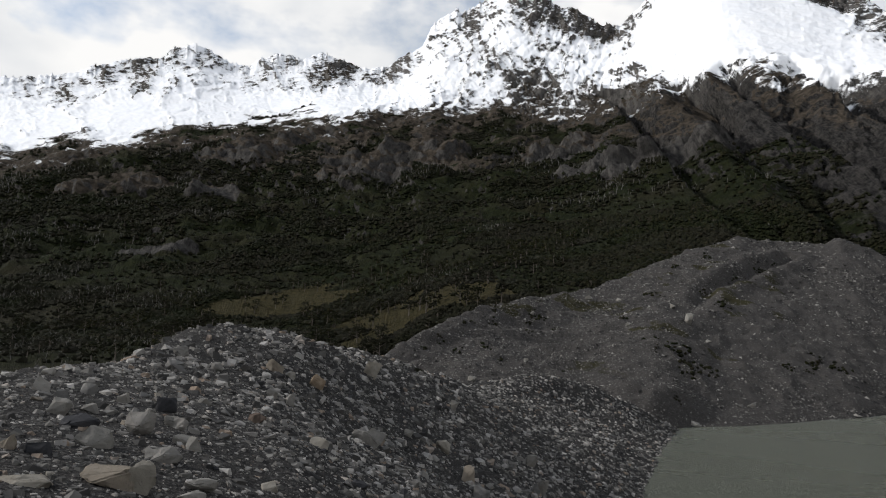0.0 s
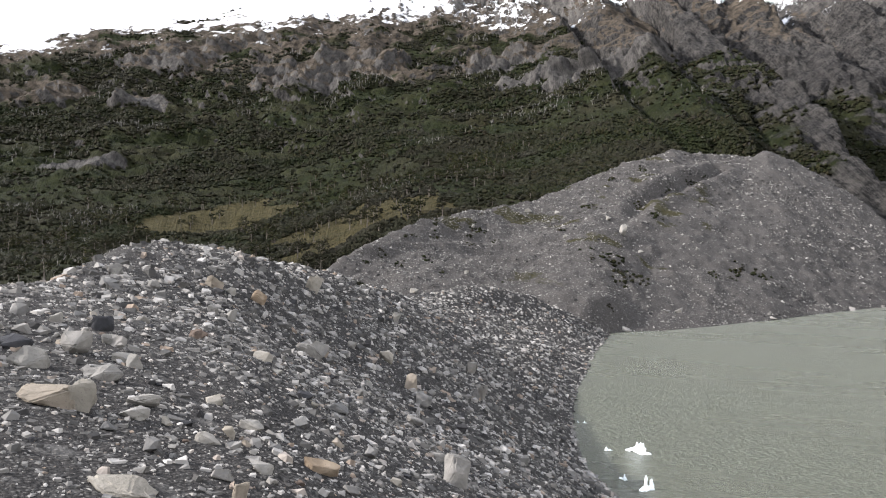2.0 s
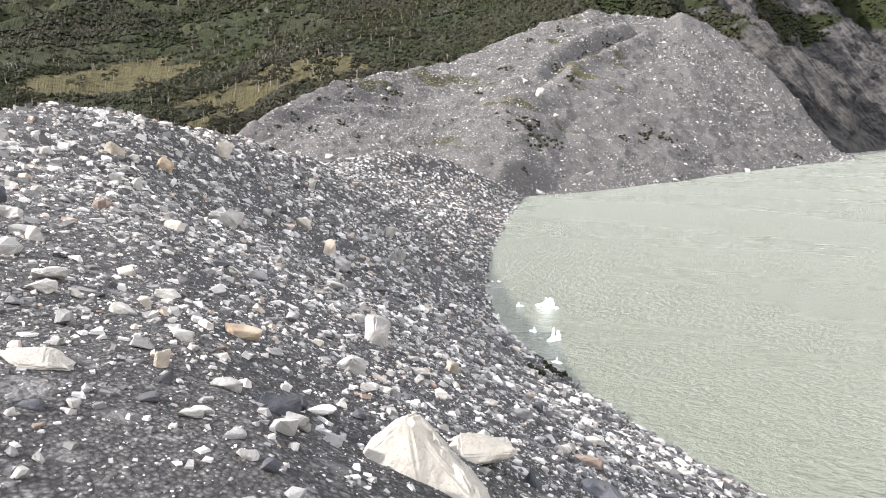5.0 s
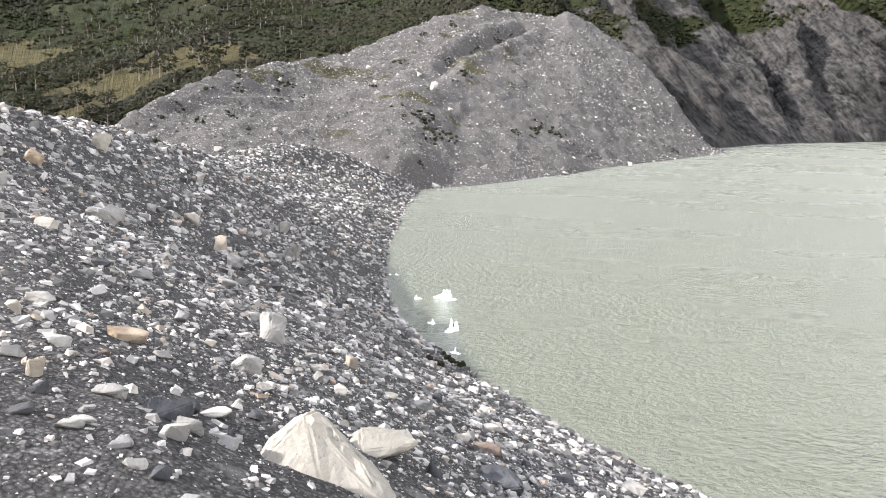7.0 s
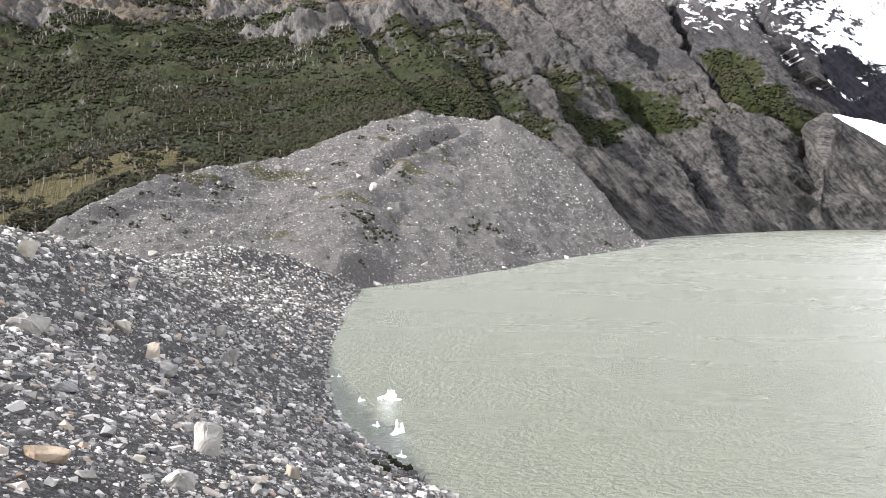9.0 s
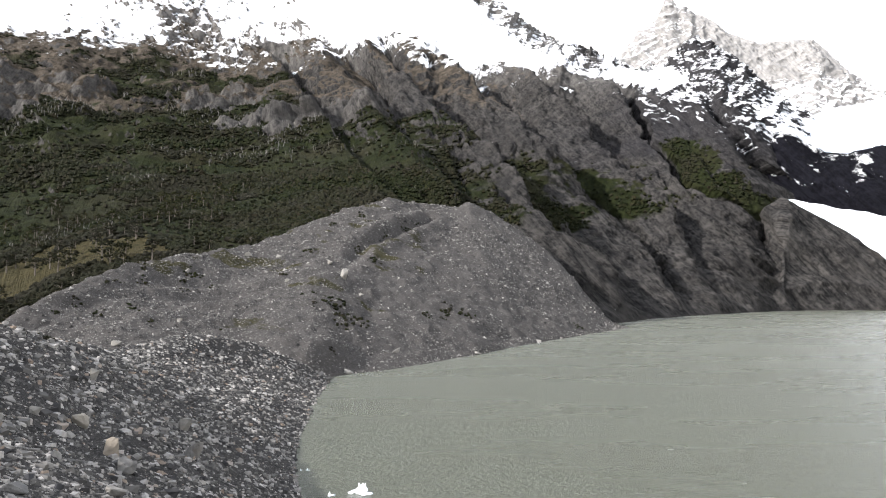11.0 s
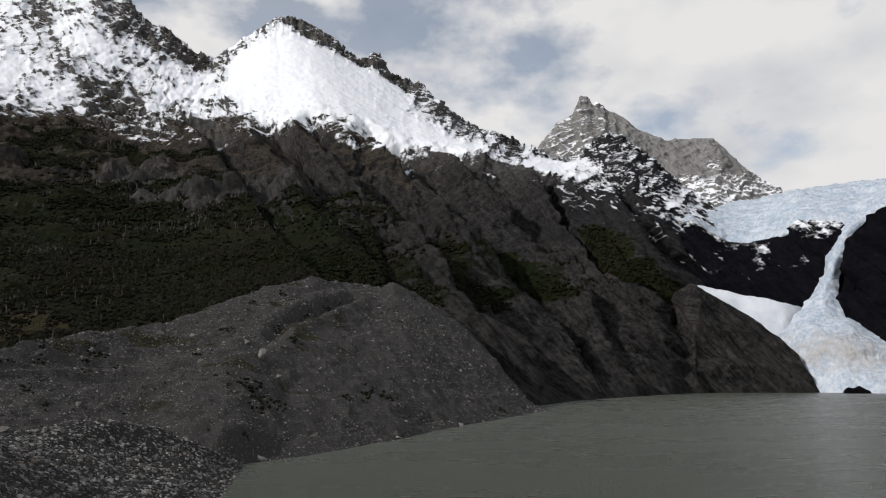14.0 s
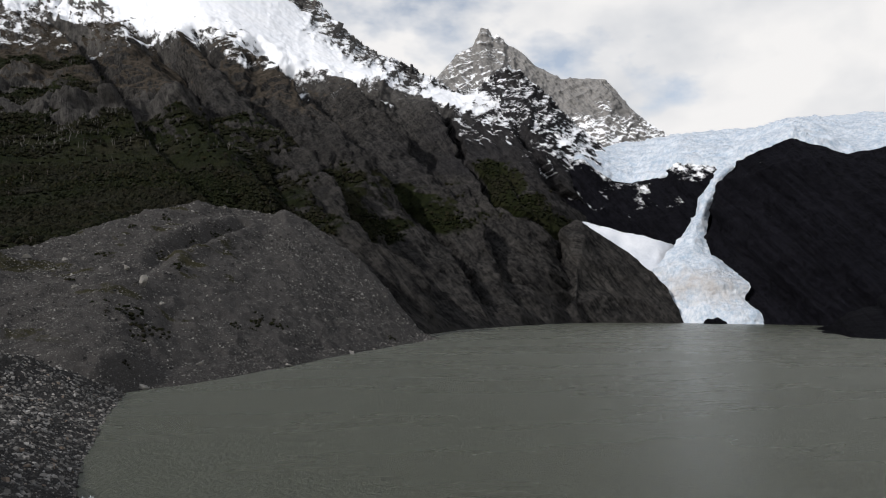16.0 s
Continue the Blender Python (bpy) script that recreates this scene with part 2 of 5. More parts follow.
def gravel_material(name="moraine_gravel", silt=((0.019, 0.0182, 0.0177), (0.036, 0.034, 0.032), (0.056, 0.053, 0.0495)), gaps=0.6):
    m = Mat(name, 0.95, 0.06)
    p = m.place()
    fine = m.noise(p, 9.0, 6, 0.7)
    big = m.noise(p, 0.13, 6, 0.6)
    base = m.mix(m.ramp(big, (0.35, 0.0), (0.68, 1.0)), silt[0], silt[1])
    base = m.mix(m.ramp(fine, (0.3, 0.0), (0.75, 1.0)), base, silt[2])
    v = m.node("ShaderNodeTexVoronoi", Scale=7.0)
    m.put(p, v.inputs["Vector"])
    pebble = m.ramp(v.outputs["Color"], (0.55, 0.0), (0.75, 1.0))
    spot = m.ramp(v.outputs["Distance"], (0.28, 1.0), (0.42, 0.0))
    base = m.mix(m.math("MULTIPLY", pebble, spot), base, (0.0994, 0.0959, 0.0907))
    v3 = m.node("ShaderNodeTexVoronoi", Scale=26.0)
    m.put(p, v3.inputs["Vector"])
    base = m.mix(m.math("MULTIPLY", m.ramp(v3.outputs["Color"], (0.5, 0.0), (0.62, 0.8)), m.ramp(v3.outputs["Distance"], (0.3, 1.0), (0.45, 0.0))), base, (0.0761, 0.0737, 0.0702))
    base = m.mix(m.ramp(v3.outputs["Distance"], (0.35, 0.0), (0.65, gaps)), base, (0.00936, 0.00936, 0.01014))
    v2 = m.node("ShaderNodeTexVoronoi", Scale=1.6)
    m.put(p, v2.inputs["Vector"])
    base = m.mix(m.math("MULTIPLY", m.ramp(v2.outputs["Color"], (0.6, 0.0), (0.7, 0.9)), m.ramp(v2.outputs["Distance"], (0.2, 1.0), (0.33, 0.0))), base, (0.0819, 0.079, 0.0749))
    g = m.mix(fine, (0.01404, 0.01404, 0.00702), (0.0351, 0.0312, 0.01638))
    base = m.mix(cut(m, m.mark("green"), m.noise(p, 0.4, 7, 0.65), 1.0), base, g)
    m.colour(base)
    m.bump(m.math("ADD", m.math("ADD", fine, m.math("MULTIPLY", v.outputs["Distance"], -0.8)), m.math("MULTIPLY", v3.outputs["Distance"], -0.6)), 0.8, 0.05)
    return m.m


def water_material():
    m = Mat("milky_lake_water", 0.27, 0.6)
    p = m.place()
    m.colour(m.mix(m.noise(p, 0.015, 4), (0.064, 0.0685, 0.05), (0.083, 0.0885, 0.067)))
    lanes = m.noise(m.place((0.01, 0.03, 1.0), (0, 0, 0.25)), 1.0, 5, 0.6)
    m.put(m.ramp(lanes, (0.35, 0.3), (0.65, 0.25)), m.b.inputs["Roughness"])
    m.b.inputs["IOR"].default_value = 1.33
    w1 = m.noise(m.place((0.75, 1.0, 1.0), (0, 0, 0.35)), 2.6, 5, 0.6)
    w2 = m.noise(m.place((0.7, 1.0, 1.0), (0, 0, 0.6)), 0.5, 3, 0.5)
    m.bump(m.math("ADD", w1, m.math("MULTIPLY", w2, 0.8)), 1.0, 0.34)
    return m.m


def ice_material():
    m = Mat("glacier_ice", 0.55, 0.4)
    p = m.place()
    n = m.noise(p, 0.06, 8, 0.65)
    fine = m.noise(m.place((1, 1, 0.6)), 0.22, 8, 0.7)
    c = m.mix(m.ramp(m.mix(0.6, n, fine), (0.42, 0.0), (0.56, 1.0)), (0.33, 0.41, 0.5), (0.58, 0.615, 0.66))
    c = m.mix(cut(m, m.mark("dirt"), m.noise(p, 0.08, 7, 0.6), 1.0, 0.3), c, (0.36, 0.325, 0.295))
    m.colour(c)
    m.bump(m.math("ADD", n, m.noise(m.place((1, 1, 0.3)), 0.25, 6)), 1.0, 2.5)
    return m.m


def berg_material():
    m = Mat("lake_ice", 0.4, 0.5)
    m.colour(m.mix(m.noise(m.place(), 2.0, 5), (0.72, 0.82, 0.85), (0.92, 0.94, 0.95)))
    m.bump(m.noise(m.place(), 6.0, 5), 0.5, 0.05)
    return m.m


def snow_material():
    m = Mat("apron_snow", 0.7, 0.2)
    p = m.place()
    m.colour(m.mix(m.ramp(m.noise(p, 0.03, 7, 0.6), (0.35, 0.0), (0.65, 1.0)), (0.5, 0.53, 0.58), (0.66, 0.68, 0.72)))
    m.bump(m.noise(p, 0.2, 6, 0.6), 0.5, 1.5)
    return m.m


SNOW = snow_material()
# Dark slate made near-black: shade on the cliffs is put into the colour.
SHADE_ROCK = massif_material("slate_with_shade", ((0.002, 0.002, 0.003), (0.008, 0.008, 0.011), (0.012, 0.012, 0.016), (0.002, 0.002, 0.003)))
GREYGRANITE = massif_material("grey_granite", ((0.17, 0.167, 0.163), (0.27, 0.262, 0.252), (0.31, 0.3, 0.285), (0.16, 0.156, 0.152)))
SILT = gravel_material("silty_gravel", ((0.034, 0.0315, 0.0295), (0.045, 0.0412, 0.0382), (0.066, 0.061, 0.0565)), 0.45)
MASSIF, GRAVEL, WATER, ICE, BERG = massif_material(), gravel_material(), water_material(), ice_material(), berg_material()

# ---- ground and lake ----
def ground_sheet():
    r = np.concatenate([np.linspace(0, 400, 20), np.geomspace(430, 4900, 40)])
    b = np.linspace(-180, 180, 181)
    g = np.stack([polar(b, np.full_like(b, q), np.full_like(b, -9.0)) for q in r], 1)
    f = g.reshape(-1, 3)
    away = smooth(400, 4000, np.hypot(f[:, 0], f[:, 1]))
    f[:, 2] += fbm(f / 900, 4) * 60 * away
    g = f.reshape(g.shape)
    one = np.zeros(g.shape[:2])
    sheet("ground", g, GRAVEL, {"green": one + 0.2}, "grey glacial gravel floor of the lake and valley", "ground")


ground_sheet()


def lake():
    r = np.concatenate([np.linspace(3, 300, 30), np.geomspace(310, 1300, 30)])
    b = np.linspace(-8.5, 110, 120)
    g = np.stack([polar(b, np.full_like(b, q), np.zeros_like(b)) for q in r], 1)
    sheet("water", g, WATER, None, "milky grey-green glacial lake with small wind ripples", "lake")


lake()

# ---- plan lines fitted to the camera's view: bearing, guessed range, height ----
SKYLINE_WEST = [
    (-62.0, 2350, 680.0), (-56.2, 2350, 738.6), (-54.2, 2350, 753.9), (-51.7, 2350, 793.1), (-50.8, 2350, 820.4), (-48.1, 2350, 874.0),
    (-45.4, 2350, 901.3), (-45.0, 2350, 940.0), (-43.2, 2350, 976.1), (-41.9, 2350, 955.4), (-40.6, 2350, 928.3), (-38.7, 2350, 912.1),
    (-38.1, 2350, 945.1), (-36.5, 2350, 977.9), (-34.1, 2350, 970.3), (-32.6, 2350, 1009.7), (-30.7, 2350, 979.9), (-28.7, 2350, 955.5),
    (-26.7, 2350, 972.6), (-25.2, 2350, 1019.9), (-23.7, 2328, 1046.2), (-23.1, 2318, 1129.3), (-21.9, 2299, 1162.4), (-21.3, 2289, 1161.1),
    (-20.9, 2282, 1186.3),]
SKYLINE_MID = [
    (-20.4, 2273, 1156.1), (-18.3, 2238, 1192.0), (-15.7, 2193, 1229.5), (-13.6, 2141, 1185.2), (-12.6, 2116, 1128.3), (-11.6, 2091, 1077.7),
    (-10.8, 2069, 1077.4), (-9.1, 2048, 1029.2), (-8.5, 2046, 1002.5), (-6.6, 2041, 979.8), (-4.4, 2036, 1052.7), (-2.2, 2030, 1122.2),
    (-1.2, 2028, 1151.4), (0.2, 2025, 1147.7), (2.2, 2019, 1120.8), (4.4, 2014, 1064.7), (6.1, 2010, 1013.1), (6.9, 2008, 1019.4),
    (7.2, 2007, 1043.2), (7.9, 2005, 1033.5), (8.9, 2003, 974.7),]
SKYLINE_EAST = [
    (10.3, 1995, 952.6), (11.9, 1971, 915.4), (13.5, 1948, 835.5), (15.3, 1920, 791.7), (17.4, 1889, 729.3), (20.1, 1848, 688.0),
    (22.1, 1811, 643.0), (23.7, 1781, 596.9), (25.6, 1744, 598.1), (27.1, 1716, 631.3), (28.3, 1692, 642.1), (30.1, 1645, 586.9),
    (32.1, 1594, 505.5), (34.1, 1542, 439.0), (36.5, 1480, 366.3), (37.3, 1450, 300.0), (38.5, 1400, 190.0),]
SNOWLINE = [
    (-62.0, 1350, 240.0), (-55.6, 1350, 283.4), (-52.2, 1350, 317.6), (-49.3, 1350, 339.9), (-46.5, 1350, 361.1), (-43.2, 1350, 378.5),
    (-39.3, 1350, 400.1), (-36.5, 1350, 404.5), (-32.8, 1350, 437.3), (-29.9, 1350, 455.4), (-26.0, 1350, 462.1), (-23.0, 1350, 477.9),
    (-19.5, 1350, 456.3), (-16.0, 1350, 469.5), (-13.1, 1350, 463.1), (-9.0, 1325, 472.6), (-6.2, 1302, 482.6), (-3.3, 1278, 491.0),
    (-0.4, 1253, 486.4), (1.6, 1247, 509.4), (3.6, 1244, 515.7), (7.1, 1238, 486.2), (9.6, 1234, 461.9), (13.7, 1220, 438.2),
    (17.1, 1198, 422.2), (21.5, 1172, 381.5), (24.3, 1157, 352.0), (27.0, 1142, 328.2), (30.9, 1120, 309.8), (34.0, 1200, 300.0),
    (36.5, 1300, 290.0), (38.5, 1300, 180.0),]
NEEDLE = [
    (17.0, 3300, 800.0), (20.7, 3300, 1090.8), (22.4, 3300, 1200.2), (23.8, 3300, 1295.0), (25.3, 3300, 1348.7), (26.0, 3300, 1439.9),
    (26.5, 3300, 1436.9), (27.0, 3300, 1390.9), (27.5, 3300, 1400.0), (28.1, 3300, 1353.7), (29.6, 3300, 1304.0), (30.8, 3300, 1233.5),
    (32.9, 3300, 1160.2), (34.1, 3300, 1162.5), (36.7, 3300, 1141.0), (37.5, 3300, 1086.4), (38.5, 3300, 1003.5), (40.0, 3300, 918.5),
    (42.0, 3300, 830.7), (46.0, 3300, 600.0),]
MORAINE_TOP = [
    (-28.0, 135, 7.0), (-24.8, 151, 11.7), (-21.4, 172, 17.8), (-17.4, 202, 24.1), (-13.1, 239, 30.0), (-9.6, 269, 33.5),
    (-5.9, 301, 42.9), (-2.2, 338, 56.1), (0.2, 364, 65.6), (2.6, 390, 72.1), (5.4, 406, 70.5), (8.3, 423, 70.4),
    (9.5, 430, 76.3), (11.2, 424, 68.9), (14.0, 415, 54.6), (16.9, 386, 34.5), (19.2, 358, 15.6), (21.1, 340, 3.3),
    (22.2, 329, -0.6),]
GLACIER_TOP = [
    (33.5, 1700, 380.0), (36.8, 1790, 441.5), (39.3, 1824, 460.6), (42.2, 1863, 476.1), (44.8, 1897, 488.6), (48.4, 1900, 482.2),
    (50.3, 1900, 494.7), (52.9, 1900, 494.3), (54.8, 1900, 495.4), (56.8, 1900, 495.3), (64.0, 1900, 500.0), (72.0, 1900, 520.0),]
GLACIER_LIP = [
    (34.6, 1150, 268.3), (35.6, 1150, 248.0), (37.0, 1150, 227.7), (38.8, 1150, 223.5), (40.6, 1150, 234.2), (42.4, 1150, 258.7),
    (44.1, 1150, 253.6), (46.6, 1150, 256.4), (48.7, 1150, 271.9), (50.7, 1150, 284.8), (52.5, 1150, 270.0), (54.3, 1150, 248.7),
    (56.7, 1150, 235.0), (64.0, 1150, 230.0), (72.0, 1150, 240.0),]
EAST_CLIFF_TOP = [
    (44.5, 1048, 106.4), (44.7, 1051, 148.2), (45.2, 1061, 199.6), (46.6, 1084, 240.7), (48.7, 1090, 258.5), (50.7, 1090, 269.1),
    (52.5, 1090, 254.3), (54.3, 1090, 239.0), (56.7, 1090, 244.7), (64.0, 1090, 235.0), (72.0, 1090, 245.0),]


# ---- the long massif: forest foot, rock, snow and skyline ----
WEST_FOOT = [(-62, 120, -6), (-30, 130, -5), (-25, 140, -1), (-21, 165, 8), (-17, 195, 15), (-13, 225, 20), (-10, 250, 24), (-6, 285, 32), (-2, 325, 45),
             (2.6, 375, 58), (9.5, 415, 60), (14, 405, 40), (17, 380, 20), (19, 360, 6), (22.4, 380, -5), (24.1, 455, -5), (26.7, 508, -5), (29.9, 618, -5), (33.8, 760, -5), (36, 950, 20), (38.5, 1100, 60)]


def massif_lines(b):
    rf, zf = (eased(q, b, 1.2) for q in at_bearing(WEST_FOOT, b))
    rs, zs = (eased(q, b, 1.0) for q in at_bearing(SNOWLINE, b))
    rc, zc = at_bearing(SKYLINE_WEST + SKYLINE_MID + SKYLINE_EAST, b)
    rc = eased(rc, b, 1.0)
    zsoft = eased(zc, b, 1.6)
    teeth = np.stack([b * 2.6, 0 * b, 0 * b + 0.5], 1)
    zc = zc + 17 * (ridged(teeth, 4, 0.6) - 0.45) + 5 * fbm(teeth * 5, 3)
    ef, es, ec = np.arctan2(zf - 15, rf), np.arctan2(zs - 15, rs), np.arctan2(zsoft - 15, rc)
    east = smooth(14, 24, b)
    power = 1.6 - 0.45 * east
    lines = [polar(b, rf, zf)]
    for k in (0.2, 0.4, 0.6, 0.8):
        e = ef + (es - ef) * k
        r = rf + (rs - rf) * k ** power
        lines.append(polar(b, r, 15 + r * np.tan(e)))
    lines.append(polar(b, rs, zs))
    for k in (0.4, 0.8):
        e = es + (ec - es) * k
        r = rs + (rc - rs) * k ** 1.3
        lines.append(polar(b, r, 15 + r * np.tan(e)))
    lines.append(polar(b, rc, zc))
    lines.append(polar(b, rc + 250, zc - 260))
    return lines


# grassy benches: x, y, radius
MEADOW = [(-102, 274, 15), (-115, 270, 14), (-129, 272, 11), (-84, 257, 10), (-261, 346, 20), (-256, 376, 18), (-226, 364, 17), (-147, 294, 17), (-123, 287, 17), (-101, 275, 13), (-125, 243, 10)]
# bare rock knobs in the forest: x, y, z, radius
OUTCROPS = [(-487, 905, 277, 67), (-449, 959, 298, 69), (-386, 983, 310, 30), (-753, 736, 225, 32), (-484, 495, 85, 29), (-736, 919, 312, 61), (-738, 982, 344, 54), (-632, 740, 205, 31), (-135, 831, 227, 41), (-202, 1030, 308, 52), (-30, 839, 257, 51), (-84, 808, 224, 27), (-830, 676, 202, 25), (-440, 892, 253, 39), (-222, 977, 290, 44), (-137, 830, 224, 29), (-452, 968, 311, 42), (-406, 998, 314, 35), (-86, 766, 210, 23)]


def height_angle(f):
    return np.degrees(np.arctan2(f[:, 2] - 15, np.hypot(f[:, 0], f[:, 1])))


def view_slant(f, across_m=1100):
    """Metres across lines slanted to fit the camera's view: they lean west in the west and east in the east."""
    bear = np.degrees(np.arctan2(f[:, 0], f[:, 1]))
    west = np.radians(bear) * across_m - 0.5 * f[:, 2]
    east = np.radians(bear + 0.95 * height_angle(f) - 17) * 900 + 60
    k = smooth(-16, 2, bear)
    return west * (1 - k) + east * k


def slope_flow(f):
    """Coordinates across and along the slant fitted to the camera's view."""
    bear = np.degrees(np.arctan2(f[:, 0], f[:, 1]))
    return np.stack([view_slant(f), 0.26 * (f[:, 2] - 0.4 * np.radians(bear) * 1100)], 1)


def slope_ribs(f, bear):
    """Ribs and creases along the slant fitted to the camera's view."""
    flow = np.stack([view_slant(f), 0.085 * (f[:, 2] - 0.4 * np.radians(bear) * 1100), 0 * bear + 3.3], 1)
    down = flow.copy()
    down[:, 0] += 15 * fbm(f / 210.0, 3) + 5 * fbm(f / 45.0 + 5, 3)
    one, two, three = perlin(down / (120.0, 80.0, 100.0)), perlin(down / (46.0, 30.0, 42.0) + 9), perlin(down / (16.0, 16.0, 15.0) + 21)
    ribs = 1.5 * np.abs(one) - 0.35 - 0.3 * np.exp(-(one / 0.1) ** 2)
    flutes = 1.2 * np.abs(two) - 0.3 - 0.25 * np.exp(-(two / 0.1) ** 2) + 0.6 * np.abs(three)
    grooves = np.abs(perlin(down / (7.5, 9.0, 15.0) + 33)) + 0.5 * np.abs(perlin(down / (3.8, 6.0, 15.0) + 37))
    return ribs, flutes, grooves, flow


# the great gullies of the lake wall, fitted to the camera's view: bearings at these height angles
GULLY_HEIGHTS = (-2, 3, 7, 10, 13, 17, 21)
GULLIES = ((15, 9, 4, 1.5, -1.5, -5, -9), (20, 15.5, 12, 8.6, 5.3, 1.9, -2), (22.8, 19.6, 17.2, 14.9, 12.5, 7.5, 1.5), (29.5, 26.6, 24.2, 20.9, 17.5, 13.4, 7.5), (32, 29, 26.4, 23.7, 21.8, 18.5, 12),
           (36, 33.6, 31.6, 27.4, 25.4, 23.5, 20), (42, 40, 36.5, 33.5, 31.2, 29, 26))


def great_ribs(f, bear, e):
    """Height of the great ribs in metres, the place between two gullies (0 to 1) and the number of the gully to the west."""
    wob = bear + 0.55 * fbm(f / 95.0 + 2, 4) + 0.16 * fbm(f / 24.0 + 6, 3)
    at = np.array([np.interp(e, GULLY_HEIGHTS, q) for q in GULLIES])
    k = (wob[None] > at).sum(0) - 1
    i = k.clip(0, len(GULLIES) - 2)
    n = np.arange(len(e))
    wide = at[i + 1, n] - at[i, n]
    frac = ((wob - at[i, n]) / wide).clip(0, 1)
    rise = np.where(frac < 0.7, smooth(-0.25, 0.72, frac) - 0.16, 0)
    fall = 0.84 * (1 - smooth(0.7, 1.0, frac) * 1.0)
    h = np.where(frac < 0.7, rise, fall)
    metres = np.radians(wide).clip(0.03, 0.085) * np.hypot(f[:, 0], f[:, 1])
    much = np.array((0.7, 1.1, 1.15, 1.3, 1.15, 0.3))[i] * (k >= 0) * (k < len(GULLIES) - 1)
    return (h - 0.84) * metres * much, np.where(k < 0, 1.0, frac), k


def massif():
    b = np.linspace(-62, 38.5, 1100)
    lines = massif_lines(b)
    rows = [36, 46, 50, 50, 50, 46, 48, 54, 14]
    g = across(lines, rows)
    v = np.repeat(np.arange(len(rows)), rows) + np.concatenate([np.linspace(0, 1, q, endpoint=k == len(rows) - 1) for k, q in enumerate(rows)])
    v = np.broadcast_to(v, g.shape[:2]).reshape(-1)
    n = normals(g)
    f, nf = g.reshape(-1, 3), n.reshape(-1, 3)
    bear = np.degrees(np.arctan2(f[:, 0], f[:, 1]))
    e = height_angle(f)
    east = smooth(2, 20, bear)
    crest = smooth(8.0, 7.3, v) * smooth(-0.1, 0.5, v)
    low = smooth(3.5, 0.6, v)
    ribs, flutes, grooves, flow = slope_ribs(f, bear)
    great, frac, which = great_ribs(f, bear, e)
    crag = ridged(f / 72.0 * (1, 1, 1.1), 5, 0.6)
    fine = fbm(f / 26.0 * (1, 1, 1.4), 4, 0.6)
    patch = fbm(f / 160.0, 4)
    high = smooth(4.5, 5.6, v)
    mid = smooth(1.6, 3.6, v + 1.5 * east) * (1 - high)
    # how rocky the snow slopes are, laid out in view angles: spurs that cross, and the rocky heads of the peaks
    steps = np.stack([bear, 1.05 * e, 0 * e + 2.2], 1)
    rough = ridged(steps / 1.5 + 7, 6, 0.62)
    broad = ridged(steps / 5.0 + 3, 4, 0.55)
    spur_a = ridged(np.stack([bear + 0.75 * e, 0.35 * (e - 0.75 * bear), 0 * e], 1) / 1.3 + 5, 5, 0.62)
    spur_b = ridged(np.stack([bear - 0.9 * e, 0.35 * (e + 0.9 * bear), 0 * e], 1) / 1.5 + 11, 5, 0.62)
    rocky = 0.3 + 0.3 * fbm(steps / 3.5 + 4, 5, 0.6).clip(-0.5, 0.8) + 0.45 * (np.maximum(spur_a, spur_b) - 0.5) + 0.3 * (rough - 0.35)
    for west, east_end, from_v, to_v, much in ((-26, -6.5, 6.6, 9, 0.12), (-13.5, -6.5, 6.9, 9, 0.25), (-18, -1, 4.6, 5.9, 0.15), (0.5, 11, 7.25, 9, 0.75), (-3, 1, 7.5, 9, 0.5), (9, 24, 6.0, 9, 0.22), (13, 40, 4.7, 9, 0.04), (24, 40, 4.0, 9, 0.16),
                                               (-48, -40, 7.0, 9, 0.1), (-39, -26, 6.4, 9, 0.1), (-5, 11, 5.0, 7.2, -0.55), (-62, -24, 5.2, 6.3, -0.3), (10, 16, 4.8, 6.0, -0.4), (21, 26, 5.6, 7.0, -0.5)):
        rocky = rocky + much * smooth(west - 1.5, west + 1.5, bear) * smooth(east_end + 1.5, east_end - 1.5, bear) * smooth(from_v - 0.3, from_v + 0.4, v) * smooth(to_v + 0.3, to_v - 0.4, v)
    rocky = rocky + 0.6 * smooth(22, 27, bear) * (0.56 - rocky)
    bare = rocky.clip(0, 0.68)
    wall = smooth(-1, 10, bear) * (1 - high)
    amp_ribs = (3 * low + 6 * mid) * (1 - wall) + 4 * high + 22 * wall * smooth(0.6, 3.2, v)
    amp_flutes = (1 * low + 2.5 * mid) * (1 - wall) + (0.5 + 16 * bare) * high + (30 + 6 * smooth(6, 2, e)) * wall * smooth(0.0, 0.9, v)
    move = amp_ribs * ribs + amp_flutes * flutes + (2 + 14 * mid * (1 - wall) + 5 * wall * smooth(0.0, 0.8, v) * smooth(3, 8, e)) * (crag - 0.4) + high * (3 + 45 * bare) * (rough - 0.4) + (1.5 + 3 * mid + (0.5 + 9 * bare) * high + 1.2 * wall) * fine
    move = move + wall * smooth(-1.5, 1.0, e) * (11 - 2 * smooth(5, 12, e)) * (grooves - 0.35)
    move = move + high * (4 + 50 * bare) * (broad - 0.4)
    domes = np.abs(perlin(f / 95.0)) + 0.5 * np.abs(perlin(f / 44.0 + 7)) + 0.25 * np.abs(perlin(f / 19.0 + 3))
    move = move + (36 * mid * (1 - wall) + 2.5 * wall * smooth(5, 9, e) + 5 * low) * (domes - 0.3)
    move = move * (0.35 + 0.65 * smooth(36, 28, bear))
    keep = 0.3 + 0.7 * crest
    out = nf.copy()
    out[:, 2] *= 0.45
    knob = np.zeros(len(f))
